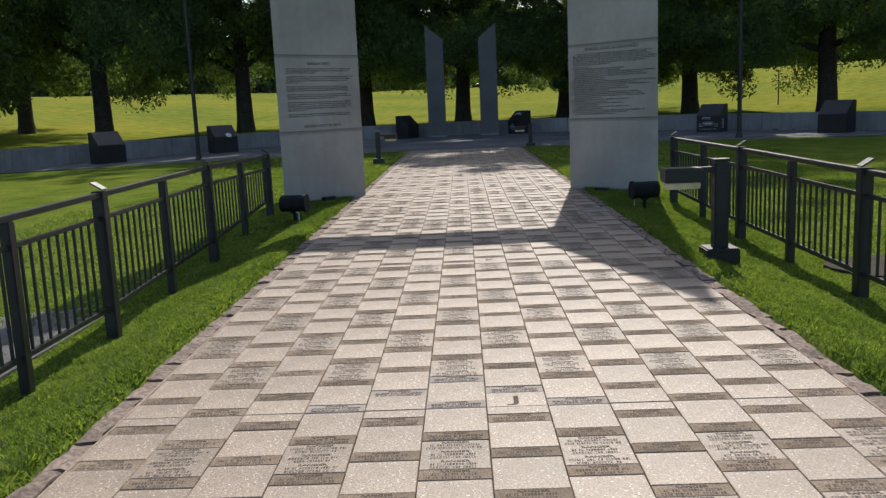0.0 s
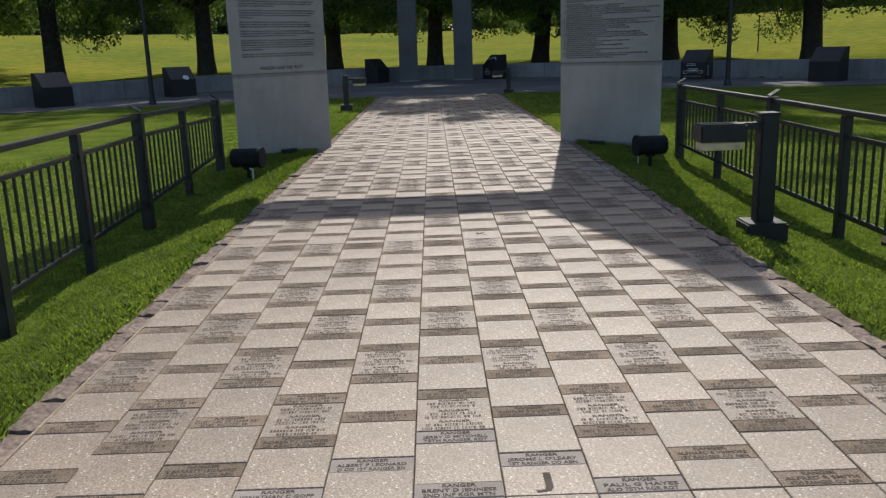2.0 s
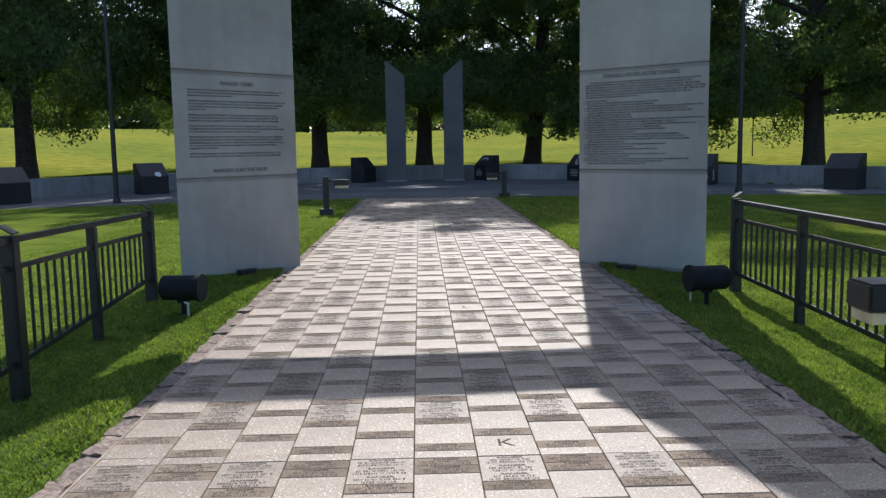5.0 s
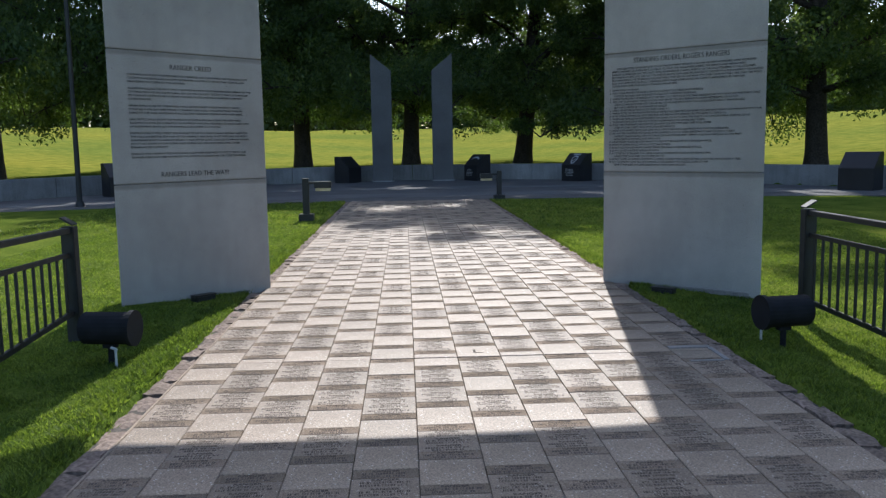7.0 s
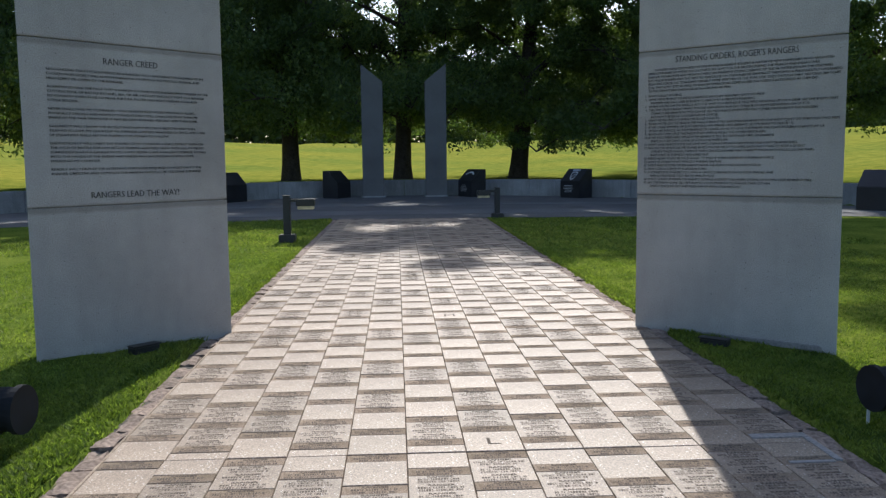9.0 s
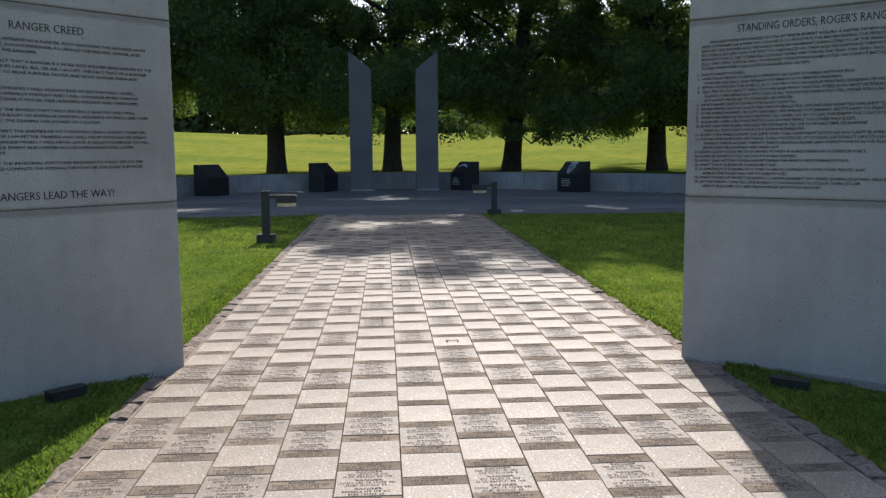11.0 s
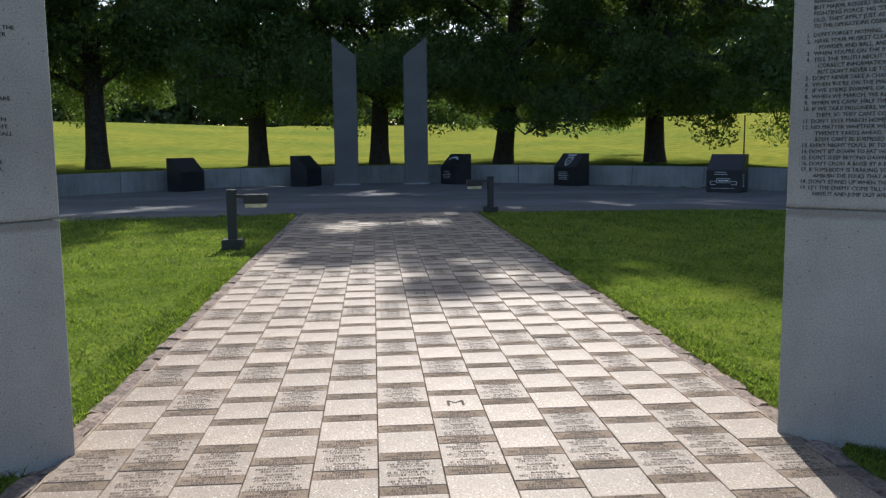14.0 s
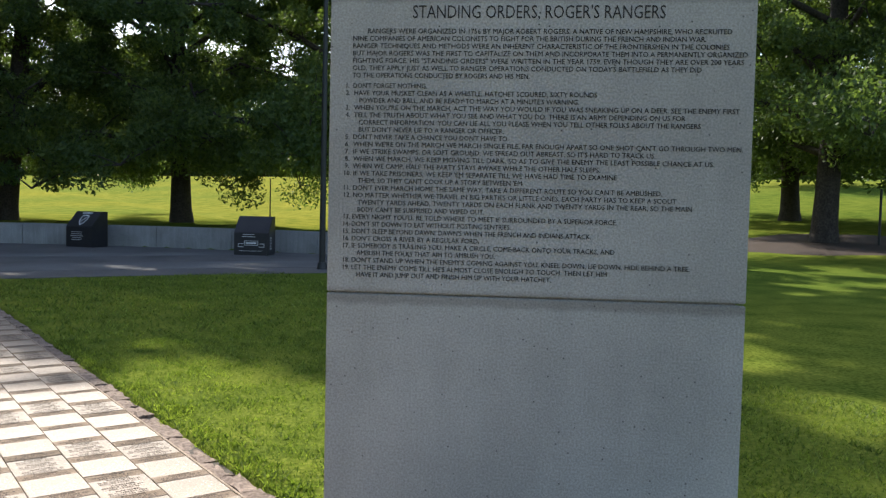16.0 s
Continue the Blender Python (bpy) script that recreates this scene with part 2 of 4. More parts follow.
def prism(outline, z0, z1, bevel=0.0):
    """An outline in x, y drawn up from z0 to z1."""
    bm = bmesh.new()
    f = bm.faces.new([bm.verts.new((x, y, z0)) for x, y in outline])
    up = bmesh.ops.extrude_face_region(bm, geom=[f])
    bmesh.ops.translate(bm, vec=(0, 0, z1 - z0), verts=[v for v in up["geom"] if isinstance(v, bmesh.types.BMVert)])
    bmesh.ops.recalc_face_normals(bm, faces=bm.faces[:])
    if bevel:
        bmesh.ops.bevel(bm, geom=bm.edges[:], offset=bevel, segments=2, affect="EDGES")
    return bm


def cylinder(p, q, r0, r1, sides=12, bm=None):
    bm = bm or bmesh.new()
    p, q = Vector(p), Vector(q)
    m = Matrix.Translation((p + q) / 2) @ (q - p).to_track_quat("Z", "Y").to_matrix().to_4x4()
    bmesh.ops.create_cone(bm, cap_ends=True, segments=sides, radius1=r0, radius2=r1, depth=(q - p).length, matrix=m)
    return bm


def lettering(text, size, width=None, thick=0.002, bold=0.0):
    """Flat letters in the x, z plane facing -y, centred on x, standing on z = 0."""
    cu = bpy.data.curves.new("letters", "FONT")
    cu.body, cu.size, cu.align_x, cu.extrude, cu.resolution_u = text, size * 1.37, "CENTER", thick, 2
    cu.offset = bold
    ob = bpy.data.objects.new("letters", cu)
    me = bpy.data.meshes.new_from_object(ob)
    bm = bmesh.new()
    bm.from_mesh(me)
    bpy.data.objects.remove(ob)
    bpy.data.curves.remove(cu)
    bpy.data.meshes.remove(me)
    if width and bm.verts:
        span = max(v.co.x for v in bm.verts) - min(v.co.x for v in bm.verts)
        bmesh.ops.scale(bm, vec=(width / span, 1, 1), verts=bm.verts[:])
    bmesh.ops.rotate(bm, matrix=Matrix.Rotation(radians(90), 3, "X"), verts=bm.verts[:])
    return bm


def lerp_table(v, table):
    for (a, p), (b, q) in zip(table, table[1:]):
        if v <= b:
            k = max(0.0, (v - a) / (b - a))
            return p + (q - p) * k
    return table[-1][1]


def ease(a, b, v):
    k = min(1.0, max(0.0, (v - a) / (b - a)))
    return k * k * (3 - 2 * k)


# ---- the ground ----
HALF = 1.83
LEFT = [(-5, -0.32), (5.8, -0.32), (8.6, -0.22), (11.2, -0.02), (12.4, 0.035), (16, 0.0), (30, -0.02)]
RIGHT = [(-5, -0.22), (8, -0.20), (11, -0.12), (12.5, -0.05), (16, -0.02), (30, -0.02)]


def wall_y(x):
    return 42.4 - 0.065 * min(x * x, 15.5 ** 2) - max(0, abs(x) - 15.5) * 2.0


def ground_z(x, y):
    ax = abs(x)
    side = lerp_table(y, LEFT if x < 0 else RIGHT)
    z = side * ease(2.0, 3.0, ax) + 0.012
    if ax < 2.0 and y < 29:
        z = -0.07 if ax < 1.955 else -0.07 + (z + 0.07) * (ax - 1.955) / 0.045
    elif ax < 4.5 and -4 < y < 30:
        z += 0.018 * noise.noise((x * 2.2, y * 2.2, 0.0)) + 0.012 * noise.noise((x * 7, y * 7, 3.0))
    r = y - wall_y(x)
    if r > -16 and (y > 28 or ax > 12):
        z -= 0.03
    if r > 0.4:
        z += 0.45 * ease(0.4, 1.2, r) * (1 - ease(16.0, 20.0, ax))
        z += 5.2 * ease(2.0, 190.0, r) + 1.5 * ease(120.0, 400.0, r) + 0.25 * noise.noise((x * 0.03, y * 0.03, 7.0)) * ease(2, 30, r)
    return z


def spread(stops):
    out = []
    for a, b, step in stops:
        n = max(1, round((b - a) / step))
        out += [a + (b - a) * i / n for i in range(n)]
    return out + [stops[-1][1]]


def build_ground():
    xs = spread([(-420, -60, 30), (-60, -20, 2.0), (-20, -4.6, 0.5), (-4.6, -2.25, 0.12), (-2.25, -1.93, 0.02), (-1.93, 1.93, 1.93), (1.93, 2.25, 0.02), (2.25, 4.6, 0.12), (4.6, 20, 0.5), (20, 60, 2.0), (60, 420, 30)])
    ys = spread([(-160, -6, 14), (-6, 0, 0.5), (0, 16, 0.14), (16, 30, 0.3), (30, 60, 0.6), (60, 120, 4), (120, 520, 16)])
    verts = [(x, y, ground_z(x, y)) for y in ys for x in xs]
    w = len(xs)
    faces = [(j * w + i, j * w + i + 1, (j + 1) * w + i + 1, (j + 1) * w + i) for j in range(len(ys) - 1) for i in range(w - 1)]
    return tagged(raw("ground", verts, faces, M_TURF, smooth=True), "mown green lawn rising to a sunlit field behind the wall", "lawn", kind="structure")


build_ground()


# ---- the paved plaza at the end of the path ----
def build_plaza():
    n = 60
    xs = [-17 + 34 * i / n for i in range(n + 1)]

    def near(x):
        return 27.9 - 0.012 * x * x
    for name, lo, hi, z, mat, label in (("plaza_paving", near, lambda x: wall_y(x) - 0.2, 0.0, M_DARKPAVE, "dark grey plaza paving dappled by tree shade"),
                                        ("plaza_band", lambda x: near(x) + 1.6, lambda x: near(x) + 3.6 + 0.02 * abs(x), 0.004, M_BAND, "grey concrete band across the plaza paving"),
                                        ("plaza_band", lambda x: near(x) + 6.2, lambda x: near(x) + 7.6, 0.004, M_BAND, "grey concrete band across the plaza paving")):
        bm = bmesh.new()
        rows = []
        for x in xs:
            if hi(x) - lo(x) > 0.1 and hi(x) < wall_y(x) - 0.1:
                rows.append([bm.verts.new((x, lo(x), zz)) for zz in (z - 0.03, z)] + [bm.verts.new((x, hi(x), z))])
        for a, b in zip(rows, rows[1:]):
            for i in range(2):
                bm.faces.new((a[i], b[i], b[i + 1], a[i + 1]))
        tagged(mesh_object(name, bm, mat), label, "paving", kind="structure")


build_plaza()


# ---- a side walk beyond the fence and a mulched bed opposite ----
def build_patches():
    walk_bm = prism([(-3.45, -1.0), (-3.42, 7.2), (-5.2, 7.75), (-8.5, 8.2), (-8.5, -1.0)], -0.42, -0.285)
    tagged(mesh_object("side_walk", walk_bm, M_DARKPAVE), "dark grey side walk behind the fence", "paving", kind="structure")
    rng = random.Random(9)
    ring = [(4.05 + 0.75 * math.cos(a) * rng.uniform(0.85, 1.1), 6.7 + 0.6 * math.sin(a) * rng.uniform(0.85, 1.1)) for a in (2 * math.pi * i / 22 for i in range(22))]
    bed = prism(ring, -0.26, -0.165)
    tagged(mesh_object("mulch_bed", bed, M_MULCH), "dark mulched bed in the lawn", "flower bed", kind="structure")
    verts, faces, spokes = [(31.6, 28.5, ground_z(31.6, 28.5) + 0.12)], [], 36
    for j in range(1, 7):
        for i in range(spokes):
            a = 2 * math.pi * i / spokes
            r = j / 6 * (1 + 0.07 * math.sin(3 * a) + 0.05 * math.sin(7 * a + 1))
            x, y = 31.6 + 5.5 * r * math.cos(a), 28.5 + 4.5 * r * math.sin(a)
            verts.append((x, y, ground_z(x, y) + (0.12 - 0.02 * j if j < 6 else -0.05)))
    for i in range(spokes):
        faces.append((0, 1 + i, 1 + (i + 1) % spokes))
    for j in range(5):
        for i in range(spokes):
            a, b = 1 + j * spokes + i, 1 + j * spokes + (i + 1) % spokes
            faces.append((a, a + spokes, b + spokes, b))
    tagged(raw("mulch_bed", verts, faces, M_MULCH, smooth=True), "dark bark mulch under a large tree", "flower bed", kind="structure")


build_patches()


# ---- the low wall round the plaza, in cast segments ----
def build_wall():
    xs = [-17 + 34 * i / 20 for i in range(21)]
    top = thing("wall_plaza", pose(0, 0, 0), "low grey concrete wall curving round the plaza", "wall", kind="structure")
    pts = [Vector((x, wall_y(x), 0)) for x in xs]
    for a, b in zip(pts, pts[1:]):
        d = (b - a).normalized()
        n = Vector((-d.y, d.x, 0))
        p, q = a + d * 0.006, b - d * 0.006
        outline = [(v.x, v.y) for v in (p, q, q + n * 0.3, p + n * 0.3)]
        part("wall_segment", prism(outline, -0.2, 0.66, 0.012), M_WALL, top)


build_wall()


# ---- the two great pillars of the gate ----
PILLAR_W, PILLAR_D = 1.68, 0.46


def pillar(m, mirror, label):
    """Local x runs along the inscribed face, from the inner edge (0) to the outer edge; the face looks to -y."""
    top = thing("stone_pillar", m, label, "pillar", "gate pillars")
    s = -1 if mirror else 1

    def cap(x):
        return 5.50 + (7.27 - 5.50) * x / PILLAR_W
    levels = [-0.35, 1.17, 2.39, 3.61, 4.83, 6.05]
    for i, z0 in enumerate(levels):
        z1 = levels[i + 1] if i + 1 < len(levels) else 99
        bm = bmesh.new()
        outline = [(0, min(z0, cap(0))), (PILLAR_W, z0)]
        if z0 >= cap(0):
            outline = [((z0 - 5.50) / (7.27 - 5.50) * PILLAR_W, z0), (PILLAR_W, z0)]
        zr = min(z1, cap(PILLAR_W))
        outline.append((PILLAR_W, zr))
        if z1 <= cap(0):
            outline.append((0, z1))
        else:
            if z1 < cap(PILLAR_W):
                outline.append(((z1 - 5.50) / (7.27 - 5.50) * PILLAR_W, z1))
            if z0 < cap(0):
                outline.append((0, cap(0)))
        gap = 0.003
        verts = []
        for y in (0.0, PILLAR_D):
            verts.append([bm.verts.new((s * (x - y * 0.95 * (x / PILLAR_W)), y, z + (gap if abs(z - z0) < 1e-6 else -gap))) for x, z in outline])
        bm.faces.new(verts[0])
        bm.faces.new(verts[1][::-1])
        k = len(outline)
        for j in range(k):
            bm.faces.new((verts[0][j], verts[1][j], verts[1][(j + 1) % k], verts[0][(j + 1) % k]))
        bmesh.ops.recalc_face_normals(bm, faces=bm.faces[:])
        bmesh.ops.bevel(bm, geom=bm.edges[:], offset=0.005, segments=1, affect="EDGES")
        part("stone_block", bm, M_LIME, top)
    core = prism([(0.03, 0.012), (PILLAR_W - 0.04, 0.012), (PILLAR_W - 0.47, PILLAR_D - 0.012), (0.03, PILLAR_D - 0.012)], -0.3, 5.2)
    if mirror:
        bmesh.ops.scale(core, vec=(-1, 1, 1), verts=core.verts[:])
        bmesh.ops.reverse_faces(core, faces=core.faces[:])
    part("core", core, M_JOINT, top, "darker mortar in the joints")
    foot = prism([(0.28, -0.03), (PILLAR_W - 0.1, -0.03), (PILLAR_W - 0.5, PILLAR_D - 0.05), (0.28, PILLAR_D - 0.05)], -0.4, 0.018, 0.006)
    if mirror:
        bmesh.ops.scale(foot, vec=(-1, 1, 1), verts=foot.verts[:])
        bmesh.ops.reverse_faces(foot, faces=foot.faces[:])
    part("footing", foot, M_CONCRETE, top, "thin concrete footing at ground level")
    return top


def line_of(top, text, x, z, size, width, name="inscription_line"):
    bm = lettering(text, size, width, bold=-size * 0.006)
    bmesh.ops.translate(bm, vec=(x, -0.001, z), verts=bm.verts[:])
    return part(name, bm, M_CUT, top)


PL_IN, PR_IN = Vector((-1.80, 13.60, 0)), Vector((1.77, 13.53, 0))
left_pillar = pillar(pose(PL_IN.x, PL_IN.y, 0, 0, 0, 45.5), True, "tall pale limestone pillar inscribed with the creed, slanted top")
right_pillar = pillar(pose(PR_IN.x, PR_IN.y, 0, 0, 0, -41.5), False, "tall pale limestone pillar inscribed with standing orders, slanted top")

ORDERS = """RANGERS WERE ORGANIZED IN 1756 BY MAJOR ROBERT ROGERS, A NATIVE OF NEW HAMPSHIRE, WHO RECRUITED|95|980
NINE COMPANIES OF AMERICAN COLONISTS TO FIGHT FOR THE BRITISH DURING THE FRENCH AND INDIAN WAR.|58|920
RANGER TECHNIQUES AND METHODS WERE AN INHERENT CHARACTERISTIC OF THE FRONTIERSMEN IN THE COLONIES|58|975
BUT MAJOR ROGERS WAS THE FIRST TO CAPITALIZE ON THEM AND INCORPORATE THEM INTO A PERMANENTLY ORGANIZED|58|1018
FIGHTING FORCE. HIS "STANDING ORDERS" WERE WRITTEN IN THE YEAR 1759. EVEN THOUGH THEY ARE OVER 200 YEARS|58|1010
OLD, THEY APPLY JUST AS WELL TO RANGER OPERATIONS CONDUCTED ON TODAY'S BATTLEFIELD AS THEY DID|58|912
TO THE OPERATIONS CONDUCTED BY ROGERS AND HIS MEN.|58|500
1.  DON'T FORGET NOTHING.|42|245
2.  HAVE YOUR MUSKET CLEAN AS A WHISTLE, HATCHET SCOURED, SIXTY ROUNDS|42|665
POWDER AND BALL, AND BE READY TO MARCH AT A MINUTE'S WARNING.|76|622
3.  WHEN YOU'RE ON THE MARCH, ACT THE WAY YOU WOULD IF YOU WAS SNEAKING UP ON A DEER. SEE THE ENEMY FIRST.|42|1008
4.  TELL THE TRUTH ABOUT WHAT YOU SEE AND WHAT YOU DO. THERE IS AN ARMY DEPENDING ON US FOR|42|878
CORRECT INFORMATION. YOU CAN LIE ALL YOU PLEASE WHEN YOU TELL OTHER FOLKS ABOUT THE RANGERS|76|915
BUT DON'T NEVER LIE TO A RANGER OR OFFICER.|76|440
5.  DON'T NEVER TAKE A CHANCE YOU DON'T HAVE TO.|42|452
6.  WHEN WE'RE ON THE MARCH WE MARCH SINGLE FILE, FAR ENOUGH APART SO ONE SHOT CAN'T GO THROUGH TWO MEN.|42|1016
7.  IF WE STRIKE SWAMPS, OR SOFT GROUND, WE SPREAD OUT ABREAST, SO IT'S HARD TO TRACK US.|42|810
8.  WHEN WE MARCH, WE KEEP MOVING TILL DARK, SO AS TO GIVE THE ENEMY THE LEAST POSSIBLE CHANCE AT US.|42|950
9.  WHEN WE CAMP, HALF THE PARTY STAYS AWAKE WHILE THE OTHER HALF SLEEPS.|42|678
10. IF WE TAKE PRISONERS, WE KEEP 'EM SEPARATE TILL WE HAVE HAD TIME TO EXAMINE|40|718
THEM, SO THEY CAN'T COOK UP A STORY BETWEEN 'EM.|76|492
11. DON'T EVER MARCH HOME THE SAME WAY. TAKE A DIFFERENT ROUTE SO YOU CAN'T BE AMBUSHED.|40|828
12. NO MATTER WHETHER WE TRAVEL IN BIG PARTIES OR LITTLE ONES, EACH PARTY HAS TO KEEP A SCOUT|40|862
TWENTY YARDS AHEAD, TWENTY YARDS ON EACH FLANK AND TWENTY YARDS IN THE REAR, SO THE MAIN|76|902
BODY CAN'T BE SURPRISED AND WIPED OUT.|76|396
13. EVERY NIGHT YOU'LL BE TOLD WHERE TO MEET IF SURROUNDED BY A SUPERIOR FORCE.|40|722
14. DON'T SIT DOWN TO EAT WITHOUT POSTING SENTRIES.|40|462
15. DON'T SLEEP BEYOND DAWN. DAWN'S WHEN THE FRENCH AND INDIANS ATTACK.|40|660
16. DON'T CROSS A RIVER BY A REGULAR FORD.|40|384
17. IF SOMEBODY IS TRAILING YOU, MAKE A CIRCLE, COME BACK ONTO YOUR TRACKS, AND|40|718
AMBUSH THE FOLKS THAT AIM TO AMBUSH YOU.|76|426
18. DON'T STAND UP WHEN THE ENEMY'S COMING AGAINST YOU. KNEEL DOWN, LIE DOWN, HIDE BEHIND A TREE.|40|900
19. LET THE ENEMY COME TILL HE'S ALMOST CLOSE ENOUGH TO TOUCH. THEN LET HIM|40|702
HAVE IT AND JUMP OUT AND FINISH HIM UP WITH YOUR HATCHET.|76|566"""


def write_orders():
    """Lines set out between the second joint and the first, on a face 1.66 m wide."""
    unit = PILLAR_W / 1040.0
    line_of(right_pillar, "STANDING ORDERS, ROGER'S RANGERS", 515 * unit, 2.283, 0.054, 615 * unit, "inscription_title")
    z = 2.242
    for i, row in enumerate(ORDERS.split("\n")):
        text, a, b = row.split("|")
        a, b = float(a) * unit, float(b) * unit
        if text[0].isdigit() and i == 7:
            z -= 0.012
        line_of(right_pillar, text, (a + b) / 2 + 0.0, z - 0.02, 0.0205, b - a)
        z -= 0.0295


CREED = """RECOGNIZING THAT I VOLUNTEERED AS A RANGER, FULLY KNOWING THE HAZARDS OF MY|0.97
CHOSEN PROFESSION, I WILL ALWAYS ENDEAVOR TO UPHOLD THE PRESTIGE, HONOR, AND|0.94
HIGH ESPRIT DE CORPS OF THE RANGERS.|0.44
ACKNOWLEDGING THE FACT THAT A RANGER IS A MORE ELITE SOLDIER WHO ARRIVES AT THE|1.00
CUTTING EDGE OF BATTLE BY LAND, SEA, OR AIR, I ACCEPT THE FACT THAT AS A RANGER|0.97
MY COUNTRY EXPECTS ME TO MOVE FURTHER, FASTER AND FIGHT HARDER THAN ANY|0.92
OTHER SOLDIER.|0.17
NEVER SHALL I FAIL MY COMRADES. I WILL ALWAYS KEEP MYSELF MENTALLY ALERT,|0.90
PHYSICALLY STRONG AND MORALLY STRAIGHT AND I WILL SHOULDER MORE THAN MY|0.92
SHARE OF THE TASK WHATEVER IT MAY BE, ONE HUNDRED PERCENT AND THEN SOME.|0.92
GALLANTLY WILL I SHOW THE WORLD THAT I AM A SPECIALLY SELECTED AND WELL|0.90
TRAINED SOLDIER. MY COURTESY TO SUPERIOR OFFICERS, NEATNESS OF DRESS AND CARE|0.97
OF EQUIPMENT SHALL SET THE EXAMPLE FOR OTHERS TO FOLLOW.|0.72
ENERGETICALLY WILL I MEET THE ENEMIES OF MY COUNTRY. I SHALL DEFEAT THEM ON|0.95
THE FIELD OF BATTLE FOR I AM BETTER TRAINED AND WILL FIGHT WITH ALL MY MIGHT.|0.96
SURRENDER IS NOT A RANGER WORD. I WILL NEVER LEAVE A FALLEN COMRADE TO FALL|0.97
INTO THE HANDS OF THE ENEMY AND UNDER NO CIRCUMSTANCES WILL I EVER|0.88
EMBARRASS MY COUNTRY.|0.28
READILY WILL I DISPLAY THE INTESTINAL FORTITUDE REQUIRED TO FIGHT ON TO THE|0.93
RANGER OBJECTIVE AND COMPLETE THE MISSION, THOUGH I BE THE LONE SURVIVOR.|0.93"""


def write_creed():
    line_of(left_pillar, "RANGER CREED", -0.83, 2.235, 0.05, 0.45, "inscription_title")
    line_of(left_pillar, "RANGERS LEAD THE WAY!", -0.83, 1.228, 0.05, 0.74, "inscription_title")
    z = 2.185
    for i, row in enumerate(CREED.split("\n")):
        text, share = row.split("|")
        width = 1.34 * float(share)
        line_of(left_pillar, text, -1.49 + width / 2, z - 0.020, 0.0195, width)
        z -= 0.0325
        if i in (2, 6, 9, 12, 17):
            z -= 0.028


write_orders()
write_creed()


def build_tab():
    """The arched tab spanning the gate between the inner edges of the pillars."""
    top = thing("gate_tab", pose(0, 13.70, 0), "dark arched metal tab spanning the two gate pillars", "sign")
    n = 28
    outline = []
    x0, x1 = PL_IN.x - 0.02, PR_IN.x + 0.02
    for i in range(n + 1):
        k = i / n
        outline.append((x0 + (x1 - x0) * k, 4.55 + 0.10 * math.sin(math.pi * k)))
    for i in range(n, -1, -1):
        k = i / n
        outline.append((x0 + (x1 - x0) * k, 5.42 + 0.10 * math.sin(math.pi * k)))
    bm = prism(outline, 0.0, 0.14)
    bmesh.ops.rotate(bm, matrix=Matrix.Rotation(radians(90), 3, "X"), verts=bm.verts[:])
    part("tab_plate", bm, M_BRONZE, top)


build_tab()


# ---- the pair of slender columns at the head of the plaza ----
def column(x, y, mirror):
    top = thing("stone_column", pose(x, y, 0), "slender grey stone column with a slanted top", "column", "paired columns")
    w, d, lo, hi = 0.86, 0.5, 4.65, 5.35
    outline = [(-w / 2, -0.1), (w / 2, -0.1), (w / 2, lo if not mirror else hi), (-w / 2, hi if not mirror else lo)]
    bm = prism(outline, 0, d, 0.012)
    bmesh.ops.rotate(bm, matrix=Matrix.Rotation(radians(90), 3, "X"), verts=bm.verts[:])
    bmesh.ops.translate(bm, vec=(0, d / 2, 0), verts=bm.verts[:])
    part("shaft", bm, M_GREYSTONE, top)
    part("plinth", box(-w / 2 - 0.06, -d / 2 - 0.06, -0.02, w / 2 + 0.06, d / 2 + 0.06, 0.05, 0.01), M_WALL, top)


column(-1.27, 41.0, False)
column(1.30, 41.0, True)


